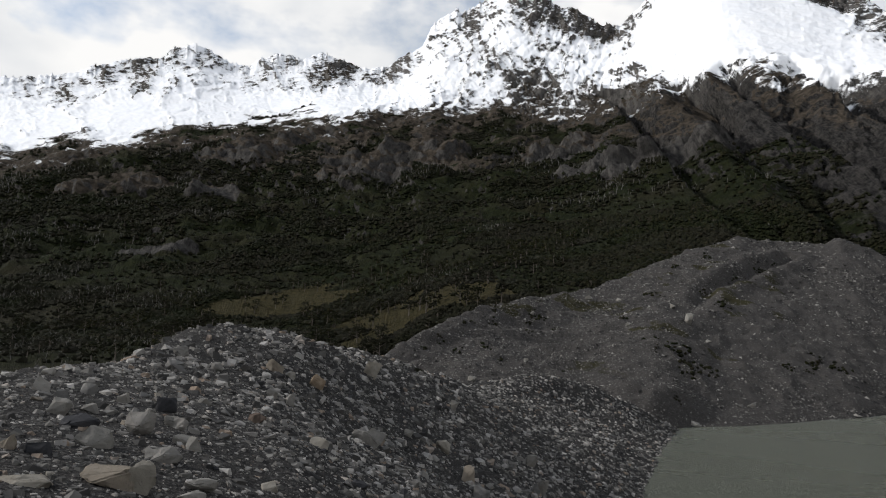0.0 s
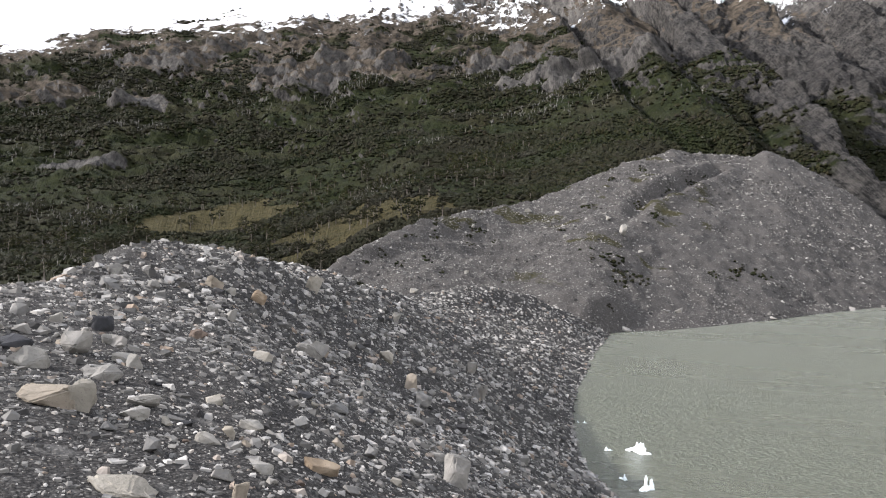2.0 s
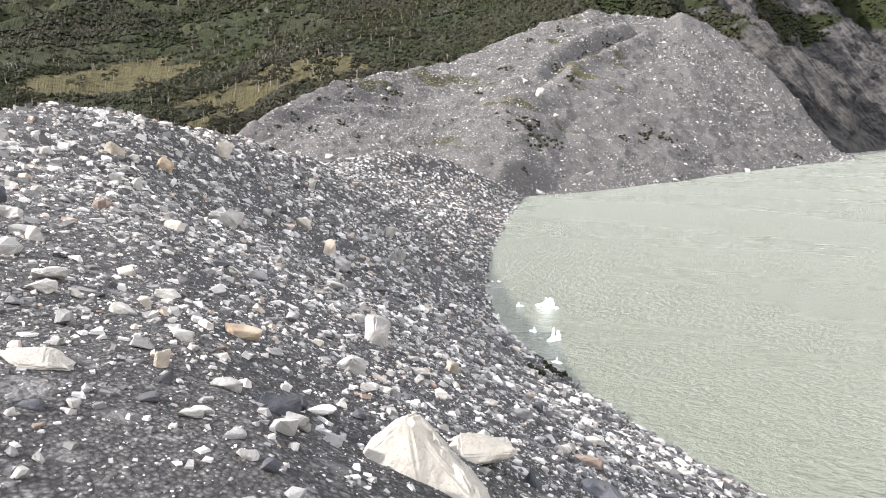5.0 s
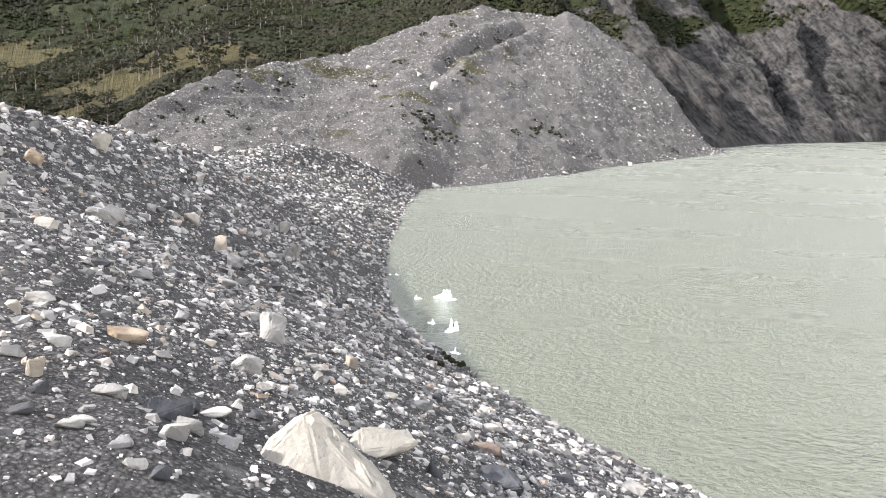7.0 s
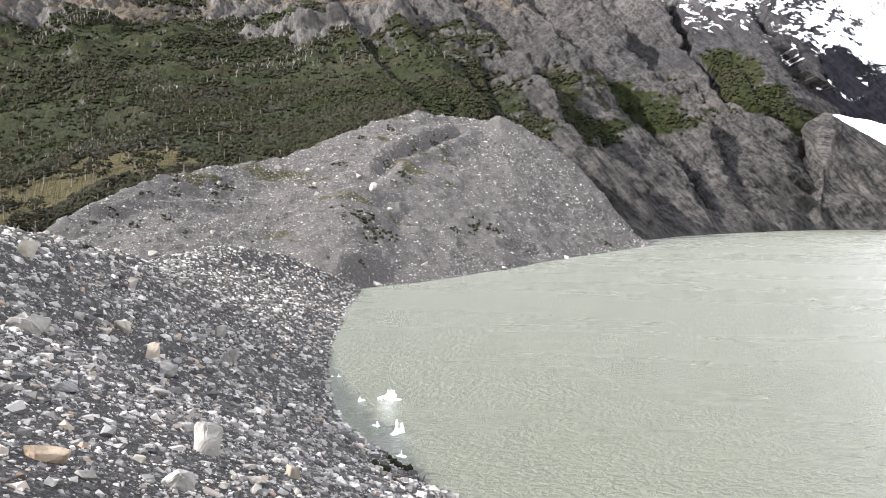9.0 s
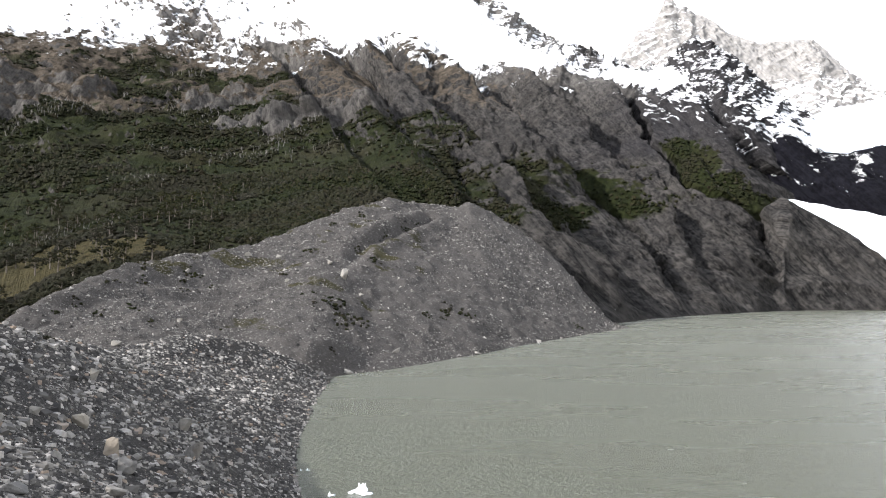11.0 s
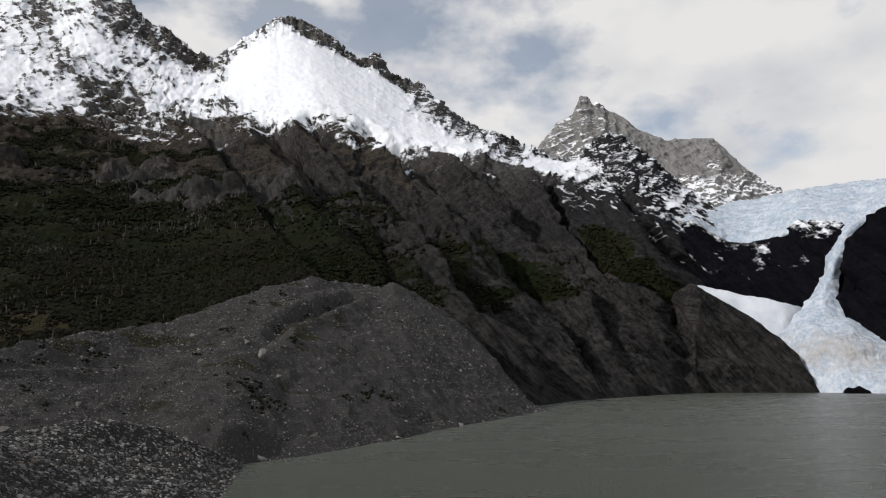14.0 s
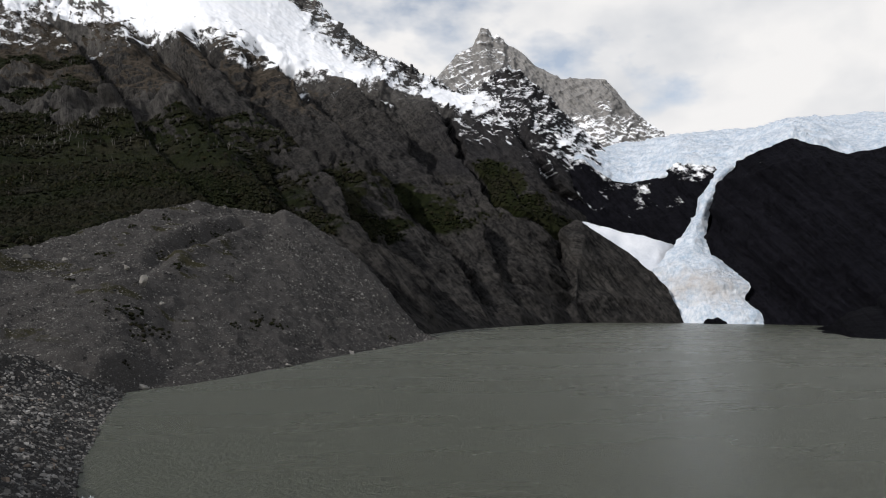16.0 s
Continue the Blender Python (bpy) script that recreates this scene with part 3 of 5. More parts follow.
    for x, y, z, rad in OUTCROPS:
        d = np.sqrt(((f - (x, y, z)) ** 2 * (1, 1, 0.7)).sum(1)) / rad
        knob = np.maximum(knob, smooth(1.45, 0.85, d + 0.5 * fine))
    move = move * keep + knob * (9 + 20 * (crag - 0.25) + 9 * flutes + 16 * (domes - 0.45))
    great = great * smooth(5.4, 4.8, v + 0.3 * patch) * smooth(0.0, 1.2, v) * smooth(38, 34, bear) * (1 - smooth(27, 31, bear) * smooth(10, 6.5, e))
    move = move + great * crest
    f2 = f + out * move[:, None]
    flow = slope_flow(f2)
    g2 = f2.reshape(g.shape)
    n2 = normals(g2).reshape(-1, 3)
    steep = n2[:, 2]
    steeper = (nf[:, 2] - steep).clip(-0.3, 0.6)
    snow = smooth(4.6, 5.5, v + 0.6 * patch + 0.3 * fine + 0.6 * smooth(21, 29, bear)) * (1 - smooth(18, 23, bear) * smooth(0.4, 0.15, steep)) * (1.07 - 1.0 * bare - 1.6 * steeper * (0.2 + bare)).clip(0, 1.1)
    heath = smooth(3.0, 4.6, v + 0.9 * patch) * smooth(0.4, 0.7, steep) * (1 - 0.75 * east)
    tree = np.interp(bear, [-30, -20, -6.5, 1, 6, 10, 14], [4.6, 4.5, 4.3, 3.2, 2.2, 1.0, -1.5])
    green = smooth(tree + 0.6, tree - 0.6, v + 1.1 * patch + 0.3 * fine) * smooth(0.4, 0.58, steep + 0.1 * fine) * (1 - knob)
    ledge = 0.9 * smooth(0.62, 0.78, steep) * smooth(4.2, 2.6, v) * smooth(-0.15, 0.2, patch) * (1 - knob) * smooth(16, 8, bear)
    green = np.maximum(green, ledge) * (1 - smooth(12, 14, bear) * smooth(1.2, 0.6, v))
    much = np.array((0.7, 1.0, 0.95, 1.0, 0.45, 1.0, 0.0))[which.clip(0, 6)] * (which >= 0)
    gully = much * smooth(0.62, 0.25, frac + 0.35 * fine + 0.2 * patch) * smooth(14.0, 11.5, e + 1.5 * patch) * smooth(5.2, 7.6, e + 1.2 * patch)
    green = np.maximum(green, 0.95 * gully)
    grass = np.zeros(len(f))
    for x, y, rad in MEADOW:
        grass = np.maximum(grass, smooth(2.0, 0.9, np.hypot(f[:, 0] - x, (f[:, 1] - y) * 0.6) / rad + 0.4 * fine))
    slate = smooth(17, 27, bear + 4 * patch) * smooth(3.2, 4.6, v + patch)
    shape = g.shape[:2]
    marks = {"flow_a": flow[:, 0], "flow_b": flow[:, 1], "pale": np.maximum(high * (1 - slate), 0.35 * knob), "slate": slate, "grass": grass, "snow": snow, "heath": heath, "green": green}
    sheet("massif", g2, MASSIF, {k: q.reshape(shape) for k, q in marks.items()}, "snow-capped rocky mountain range above a dark forested slope", "mountain")
    return g2, (green * (1 - 0.7 * grass)).reshape(shape), v.reshape(shape)


MASSIF_GRID, MASSIF_GREEN, MASSIF_V = massif()


def wall_of_rock(name, label, b, lines, rows, amp, snow_from=1e9, seed=0.0, heath=0.0, category="mountain", material=None, far=1.0, patches=120.0, snow_to=1e9, pale=0.0, cover=1.0, west_dust=0.0):
    g = across(lines, rows)
    f = g.reshape(-1, 3)
    nf = normals(g).reshape(-1, 3)
    v = np.broadcast_to(np.linspace(0, 1, g.shape[1]), g.shape[:2]).reshape(-1)
    bear = np.degrees(np.arctan2(f[:, 0], f[:, 1]))
    ribs, flutes, grooves, flow = slope_ribs(f / far, bear)
    fine = fbm((f + seed) / 24.0, 4, 0.6)
    move = amp * ((1.6 * ribs + 0.7 * flutes) / far ** 2 + 1.0 * (ridged((f + seed) / 75.0, 5, 0.6) - 0.4) + 0.2 * fine)
    nf[:, 2] *= 0.5
    f2 = f + nf * (move * (0.3 + 0.7 * smooth(1.0, 0.85, v)))[:, None]
    g2 = f2.reshape(g.shape)
    steep = normals(g2).reshape(-1, 3)[:, 2]
    patch = fbm((f + seed) / patches, 4)
    snow = smooth(-40, 60, f[:, 2] - snow_from + 90 * patch) * (1 - 0.8 * smooth(-50, 70, f[:, 2] - snow_to + 70 * patch)) * smooth(0.25, 0.55, steep + 0.12 * fine) * cover
    if west_dust:
        snow = np.maximum(snow, west_dust * smooth(30, 27, bear + 3 * patch) * smooth(0.2, 0.5, steep + 0.2 * fine))
    shape = g.shape[:2]
    sheet(name, g2, material or MASSIF, {"flow_a": flow[:, 0].reshape(shape), "flow_b": flow[:, 1].reshape(shape), "pale": np.full(shape, pale), "snow": snow.reshape(shape), "heath": (heath * smooth(0.3, 0.6, steep) + 0 * v).reshape(shape), "green": np.zeros(shape)}, label, category)


def needle_mountain():
    b = np.linspace(17, 46, 420)
    r, z = at_bearing(NEEDLE, b)
    z = z + 11 * (ridged(np.stack([b * 1.1, 0 * b, 0 * b + 4.5], 1), 4, 0.6) - 0.45)
    wall_of_rock("needle_peak", "far grey granite peak with a needle summit and snowfield", b,
                 [polar(b, r - 900, 300 + 0 * z), polar(b, r - 330, 0.5 * z + 110), polar(b, r - 150, 0.72 * z + 60), polar(b, r, z), polar(b, r + 200, z - 250)], [40, 50, 110, 8], 30, 760, 500.0, material=GREYGRANITE, far=3.0, snow_to=930, west_dust=0.62)


needle_mountain()


def shoulder():
    b = np.linspace(29.5, 42.4, 240)
    foot = [(29.5, 830, -6), (31, 790, -6), (33, 750, -6), (34.5, 768, -6), (38.2, 840, -6), (42.4, 885, -6)]
    top = [(29.5, 1030, 20), (31, 1000, 72), (33, 930, 120), (34.2, 905, 133), (36.0, 925, 117), (37.8, 930, 98), (40.5, 925, 67), (41.8, 915, 44), (42.4, 900, -1)]
    rf, zf = at_bearing(foot, b)
    rt, zt = at_bearing(top, b)
    wall_of_rock("rock_shoulder", "dark grey ice-scoured rock slope falling into the lake", b,
                 [polar(b, rf, zf), polar(b, rf * 0.5 + rt * 0.5, zf * 0.55 + zt * 0.45), polar(b, rt, zt), polar(b, rt + 90, zt - 60)], [60, 60, 10], 9, 1e9, 90.0)


shoulder()


def step_cliff():
    b = np.linspace(30, 48, 240)
    rl, zl = at_bearing(GLACIER_LIP, b)
    wall_of_rock("step_cliff", "dark snow-dusted rock step under the hanging glacier, shade in its colour", b,
                 [polar(b, 0 * b + 985, 0 * b - 6), polar(b, 0 * b + 1050, 0.45 * zl), polar(b, rl, zl), polar(b, rl + 300, zl - 10)], [40, 90, 12], 9, 215, 210.0, material=SHADE_ROCK, patches=45.0, cover=0.62)


step_cliff()


def east_cliff():
    b = np.linspace(44.3, 72, 300)
    r, z = at_bearing(EAST_CLIFF_TOP, b)
    rf = np.interp(b, [44.3, 48.5, 52, 60, 72], [985, 905, 870, 840, 830])
    wall_of_rock("east_cliff", "dark rock wall beside the icefall, shade added in its colour", b,
                 [polar(b, rf, 0 * b - 6), polar(b, rf * 0.55 + r * 0.45, 0.55 * z), polar(b, r, z), polar(b, r + 300, z - 10)], [50, 70, 12], 12, 1e9, 330.0, material=SHADE_ROCK)


east_cliff()


def headland():
    b = np.linspace(51.3, 72, 140)
    rf = np.interp(b, [51.3, 52.5, 53.8, 57, 72], [640, 520, 470, 460, 430])
    zt = np.interp(b, [51.3, 53, 55, 58, 72], [-3, 7, 20, 40, 70])
    wall_of_rock("headland", "low dark rock headland at the lake edge, shade in its colour", b,
                 [polar(b, rf, 0 * b - 4), polar(b, rf + 60, zt * 0.6), polar(b, rf + 140, zt), polar(b, rf + 240, zt - 30)], [24, 24, 10], 5, 1e9, 410.0, material=SHADE_ROCK)


headland()


# ---- glacier ----
def ice_sheet(name, label, g, rough, dirt=None, parent=None):
    f = g.reshape(-1, 3)
    nf = normals(g).reshape(-1, 3)
    move = 0.7 * rough * (ridged(f / (60.0, 60.0, 22.0), 5, 0.6) - 0.35) + 0.8 * rough * (ridged(f / (150.0, 150.0, 60.0), 4) - 0.4)
    g2 = (f + nf * move[:, None]).reshape(g.shape)
    return sheet(name, g2, ICE, {"dirt": np.zeros(g.shape[:2]) if dirt is None else dirt}, label, "glacier", parent=parent)


def glacier():
    root = tagged(new("glacier"), "hanging glacier with a crevassed icefall reaching the lake", "glacier", kind="structure")
    b = np.linspace(34.0, 72, 420)
    rl, zl = at_bearing([(33.5, 1150, 268)] + GLACIER_LIP, b)
    rt, zt = at_bearing(GLACIER_TOP, b)
    g = across([polar(b, rl - 3, zl - 22), polar(b, rl + 6, zl + 6), polar(b, rl * 0.55 + rt * 0.45, zl + 0.48 * (zt - zl) + 12), polar(b, rt, zt), polar(b, rt + 250, zt - 120)], [12, 60, 50, 8])
    ice_sheet("upper_ice", "", g, 16, parent=root)
    # the icefall: height, range, west and east bearing
    falls = [(250, 1160, 44.6, 47.2), (215, 1120, 44.5, 46.0), (190, 1098, 44.1, 45.3), (152, 1058, 43.3, 44.7), (122, 1030, 42.2, 44.5), (92, 1000, 41.2, 44.7), (66, 965, 40.3, 46.6), (46, 935, 40.8, 47.5),
             (34, 925, 41.3, 47.2), (14, 905, 41.9, 48.3), (-4, 897, 42.1, 48.6)]
    lines = []
    t = np.linspace(0, 1, 70)
    for z, r, w, e in falls:
        bb = w + (e - w) * t
        lines.append(polar(bb, r - 14 * np.sin(np.pi * t), z + 4 * np.sin(np.pi * t)))
    g = across(lines, [14] * 10)
    z = g[:, :, 2]
    dirt = np.exp(-((z - 48) / 30) ** 2) * (0.35 + 0.2 * np.sin(np.linspace(0, np.pi, 70)))[:, None]
    ice_sheet("icefall", "", g, 11, dirt, parent=root)
    b = np.linspace(33.9, 43.6, 160)
    top = 15 + 1010 * np.tan(np.radians(np.interp(b, [33.9, 34.3, 37.4, 39.5, 41, 43.6], [7.3, 7.4, 6.74, 6.1, 5.6, 5.0])))
    low = np.interp(b, [33.9, 36, 38, 41, 43.6], [128, 90, 60, 35, 60])
    back = 40 * smooth(40.5, 43.4, b)
    g = across([polar(b, 950 + back, low - 12), polar(b, 1000 + back, low * 0.35 + top * 0.65), polar(b, 1012 + back, top), polar(b, 1045 + back, top - 6)], [30, 30, 8])
    f = g.reshape(-1, 3)
    g = (f + np.stack([0 * f[:, 0], 0 * f[:, 0], 3 * fbm(f / 30, 4)], 1)).reshape(g.shape)
    sheet("snow_apron", g, SNOW, {"dirt": np.zeros(g.shape[:2])}, "", parent=root)


glacier()


def melt_cave():
    """A low black arch at the foot of the icefall, standing in for a cave's shade."""
    b = np.linspace(44.0, 45.8, 26)
    t = np.linspace(-1, 1, 26)
    arch = 8 * np.sqrt((1 - t * t).clip(0, 1)) * (1 + 0.15 * np.sin(7 * t))
    g = across([polar(b, 0 * b + 873, 0 * b - 1), polar(b, 872 + 0 * b, 0.6 * arch - 1), polar(b, 874 + 0 * b, arch - 1), polar(b, 890 + 0 * b, arch - 3)], [6, 6, 6])
    sheet("melt_cave", g, SHADE_ROCK, {"flow_a": g[:, :, 0], "flow_b": g[:, :, 2], "snow": 0 * g[:, :, 0]}, "black sheet standing for the shade in a meltwater cave mouth", "ice cave")


melt_cave()

# ---- far moraine, between the lake and the forest ----
FAR_SHORE = [(-28, 108, 2), (-20, 118, 3), (-10, 124, 2), (-4, 124, 0.2), (-2.5, 127, 0), (-1.1, 131.7, 0), (2.05, 137, 0), (5.4, 149, 0), (10.1, 173, 0), (13.7, 205, 0), (18.1, 253, 0), (22.4, 326, 0), (23.6, 352, -1)]


GULLY = [(40, 372), (33, 350), (24, 337), (14, 306), (1, 278), (-2, 244), (-10, 215), (-28, 190), (-45, 170)]


def far_moraine():
    b = np.linspace(-28, 23.5, 630)
    rs, zs = (eased(q, b, 0.5) for q in at_bearing(FAR_SHORE, b))
    rt, zt = at_bearing(MORAINE_TOP + [(23.6, 362, -3)], b)
    rt = eased(rt, b, 1.0)
    zt = eased(zt, b, 0.35)
    zi = eased(zt, b, 1.6)
    d = rt - rs
    bank = 0.08 * smooth(2, -4, b)
    g = across([polar(b, rs - 14, zs - 6), polar(b, rs, zs), polar(b, rs + 0.06 * d, zs + (0.05 + bank) * (zi - zs)), polar(b, rs + 0.3 * d, zs + (0.24 + bank) * (zi - zs)), polar(b, rs + 0.65 * d, zs + 0.58 * (zi - zs)),
                polar(b, rt, zt), polar(b, rt + 25, zt - 14)], [8, 24, 50, 60, 60, 12])
    f = g.reshape(-1, 3)
    bump = fbm(f / 28.0, 5, 0.55)
    up = smooth(-1, 4, f[:, 2])
    f2 = f.copy()
    bear = np.degrees(np.arctan2(f[:, 0], f[:, 1]))
    rills = np.abs(perlin(np.stack([np.radians(bear) * 260 + 0.6 * f[:, 2], 0.1 * f[:, 2], 0 * bear], 1) / 6.0))
    f2[:, 2] += up * (1.7 * bump + 0.6 * fbm(f / 5.0, 3) + 1.0 * (ridged(f / 13.0, 3) - 0.5) + 1.3 * (rills - 0.3) * smooth(4, 12, bear))
    # a shallow gully with a stony lip, from the top down to the lake flat
    away = np.full(len(f), 1e9)
    for (x0, y0), (x1, y1) in zip(GULLY[:-1], GULLY[1:]):
        t = (((f[:, 0] - x0) * (x1 - x0) + (f[:, 1] - y0) * (y1 - y0)) / ((x1 - x0) ** 2 + (y1 - y0) ** 2)).clip(0, 1)
        away = np.minimum(away, np.hypot(f[:, 0] - x0 - t * (x1 - x0), f[:, 1] - y0 - t * (y1 - y0)))
    upper = smooth(215, 300, f[:, 1])
    f2[:, 2] += (0.5 + 1.3 * upper) * np.exp(-((away - 7) / 4) ** 2) - (0.7 + 2.3 * upper) * np.exp(-(away / 3.4) ** 2)
    patch = fbm(f / 22.0 + 5, 4)
    green = smooth(0.2, 0.6, patch) * smooth(12, 2, bear) * smooth(3, 14, f[:, 2]) * 0.9
    shape = g.shape[:2]
    g2 = f2.reshape(g.shape)
    sheet("far_moraine", g2, SILT, {"green": green.reshape(shape)}, "grey gravel moraine sloping from the forest to the lake", "moraine")
    return g2


FAR_GRID = far_moraine()

# ---- near moraine, on which the camera stands ----
SHORE = [(70, -50), (45, -18), (27, 5), (16, 19), (8, 28), (4.5, 33), (1.5, 37.5), (-3, 47.5), (-5.2, 59.5), (-6, 70), (-6, 83), (-5.8, 100), (-5.3, 112), (-5, 120), (-4.5, 126)]
RIDGE = [(45, -75, 14.5), (20, -38, 14.3), (4, -13, 14.1), (-7, 1, 13.9), (-16.9, 14.1, 13.85), (-20.6, 19.7, 13.5), (-23.4, 24.3, 13.95), (-27.2, 33.3, 15.1), (-29.4, 45.3, 13.96), (-30.5, 58.5, 12.2),
         (-31.3, 73.6, 10), (-32, 89, 8.4), (-26, 105, 8.9), (-18, 114.5, 6.8), (-9.9, 125.6, 1.9)]


def spread(points, n):
    """Points along a smooth curve through the given ones."""
    p = np.array(points, float)
    s = np.linspace(0, len(p) - 1, n)
    i = np.minimum(s.astype(int), len(p) - 2)
    t = (s - i)[:, None]
    q = np.concatenate([p[:1] * 2 - p[1:2], p, p[-1:] * 2 - p[-2:-1]])
    p0, p1, p2, p3 = q[i], q[i + 1], q[i + 2], q[i + 3]
    return 0.5 * (2 * p1 + (p2 - p0) * t + (2 * p0 - 5 * p1 + 4 * p2 - p3) * t * t + (3 * p1 - p0 - 3 * p2 + p3) * t ** 3)


def near_moraine():
    n = 520
    shore = np.concatenate([spread(SHORE, n), np.zeros((n, 1))], 1)
    ridge = spread(RIDGE, n)
    inward = ridge - shore
    inward[:, 2] = 0
    inward /= np.linalg.norm(inward, axis=1)[:, None]
    up = np.array((0, 0, 1.0))
    h = ridge[:, 2:3]

    def at(k, q):
        p = shore * (1 - k) + ridge * k
        p[:, 2] = h[:, 0] * q
        return p
    back = ridge + inward * 4 - up * 2.2
    toe = ridge + inward * 55
    toe[:, 2] = -8
    g = across([shore - inward * 14 - up * 6, shore, at(0.4, 0.45), at(0.8, 0.92), ridge, back, toe], [8, 60, 66, 44, 14, 24])
    f = g.reshape(-1, 3)
    f2 = f.copy()
    near = np.hypot(f[:, 0], f[:, 1])
    f2[:, 2] += smooth(-1.5, 2.5, f[:, 2]) * ((0.12 + 0.5 * smooth(10, 60, near)) * fbm(f / 9.0, 4) + (0.05 + 0.13 * smooth(8, 40, near)) * fbm(f / 1.7, 3))
    shape = g.shape[:2]
    g2 = f2.reshape(g.shape)
    sheet("near_moraine", g2, GRAVEL, {"green": np.zeros(shape)}, "dark gravel moraine ridge strewn with pale stones", "moraine")
    return g2


NEAR_GRID = near_moraine()


# placed boulders by colour: x, y, width, height
BOULDERS = {
    "pyramid": [(-0.89, 4.65, 1.21, 0.68)],
    "tanwhite": [(-0.61, 6.36, 0.86, 0.38), (-13.84, 35.92, 1.05, 0.79), (-20.44, 39.52, 1.13, 1.13), (-5.39, 5.46, 0.33, 0.40), (-22.53, 44.26, 0.84, 1.01)],
    "dark": [(-2.10, 4.81, 0.47, 0.20), (0.83, 7.97, 0.75, 0.36), (-0.03, 6.54, 0.23, 0.23), (2.43, 11.65, 0.58, 0.40), (-2.85, 4.45, 0.17, 0.14), (-3.07, 3.39, 0.17, 0.08), (-2.70, 4.01, 0.20, 0.11), (-2.14, 5.12, 0.36, 0.21), (-8.24, 7.16, 0.59, 0.28), (-7.09, 5.62, 0.51, 0.20), (-9.56, 10.22, 0.45, 0.36)],
    "white": [(-1.77, 3.57, 0.16, 0.13), (-1.83, 4.26, 0.24, 0.20), (-2.36, 3.94, 0.22, 0.11), (-1.92, 5.32, 0.33, 0.19), (0.42, 10.71, 0.31, 0.27), (1.36, 15.46, 0.73, 0.44), (-3.41, 5.62, 0.29, 0.18), (-8.50, 14.01, 0.56, 0.31), (-4.45, 7.16, 0.37, 0.19), (-5.44, 6.46, 0.44, 0.23), (-5.13, 5.88, 0.39, 0.20), (-4.22, 5.98, 0.32, 0.19), (-7.96, 8.03, 0.23, 0.35), (-2.33, 4.07, 0.20, 0.11), (-1.87, 4.57, 0.25, 0.21), (-8.31, 9.09, 0.36, 0.23), (-15.11, 22.54, 0.51, 0.60), (-7.31, 8.23, 0.43, 0.21), (-7.38, 6.66, 0.56, 0.34), (-9.17, 7.60, 0.36, 0.30), (-11.11, 8.81, 0.36, 0.31), (-13.75, 11.08, 0.33, 0.21)],
    "grey": [(-1.60, 4.67, 0.19, 0.14), (-0.40, 12.91, 0.66, 0.36), (-1.97, 3.80, 0.20, 0.06), (-6.09, 13.11, 0.63, 0.30), (-18.70, 20.25, 0.93, 0.47), (-10.30, 31.65, 0.98, 0.75), (-17.91, 19.52, 0.76, 0.40), (-10.29, 43.42, 0.77, 0.93), (-6.55, 122.02, 1.04, 0.83), (6.37, 150.29, 1.27, 0.76)],
    "tan": [(-3.07, 4.75, 0.15, 0.20), (-11.36, 33.17, 0.85, 1.09), (-2.00, 14.23, 0.39, 0.37), (-19.27, 27.38, 1.02, 0.68), (-5.66, 5.35, 0.74, 0.27), (-7.26, 5.42, 0.20, 0.20)],
    "orange": [(-3.34, 6.73, 0.48, 0.20), (-18.16, 29.49, 0.94, 0.76)],
    "pale": [(-2.44, 7.84, 0.46, 0.34), (-3.33, 12.22, 0.64, 0.75), (4.71, 14.69, 0.90, 0.51), (-2.12, 10.88, 0.51, 0.32), (-3.43, 5.05, 0.25, 0.16), (-13.27, 53.96, 1.19, 1.24), (-10.58, 45.63, 0.89, 1.21), (-2.51, 4.78, 0.30, 0.08), (-4.32, 14.60, 0.54, 0.35), (-7.27, 21.51, 0.79, 0.44), (-13.66, 26.12, 1.39, 0.76), (-6.63, 7.13, 0.50, 0.22), (-21.65, 23.75, 0.81, 0.49), (-7.86, 7.87, 0.49, 0.44), (-6.51, 7.03, 0.46, 0.28), (-8.16, 9.07, 0.31, 0.25), (-19.40, 23.42, 0.67, 0.46), (-15.23, 21.68, 0.54, 0.45), (-13.65, 26.86, 1.03, 0.93), (8.73, 153.69, 2.21, 1.43), (57.86, 213.65, 2.62, 1.12), (-50.27, 204.89, 1.78, 1.42)],
    "brown": [(0.89, 11.03, 0.66, 0.36), (-9.21, 12.52, 0.37, 0.29), (-9.25, 12.70, 0.38, 0.27)],
    "slab": [(-3.60, 4.03, 0.60, 0.25), (-5.89, 4.60, 0.58, 0.28)],
    "white_a": [(-7.01, 8.12, 0.29, 0.26), (-21.51, 23.74, 0.54, 0.38), (-10.38, 10.00, 0.29, 0.24), (-18.64, 27.85, 0.57, 0.40), (-14.84, 33.43, 0.56, 0.44), (-18.18, 49.31, 0.71, 1.07), (-5.23, 206.56, 2.44, 3.49), (-9.89, 231.41, 2.15, 1.76), (-39.51, 248.39, 3.40, 2.12), (-2.01, 132.08, 2.02, 1.01), (30.52, 171.58, 2.06, 0.89), (-35.65, 141.33, 1.23, 0.86), (-39.86, 118.56, 1.69, 1.06), (-29.00, 250.17, 2.13, 1.28), (0.78, 198.77, 1.68, 1.01), (17.25, 216.37, 1.46, 1.10), (-20.84, 201.07, 1.53, 1.02)],
}
FLOES = [(0.2, 52.8, 2.13, 1.20), (-1.8, 52.4, 1.01, 0.37), (0.9, 44.4, 1.50, 1.19), (-0.7, 46.0, 0.81, 0.65), (0.9, 40.2, 0.94, 0.43), (-4.2, 60.1, 0.52, 0.26), (-4.8, 60.1, 0.42, 0.21)]
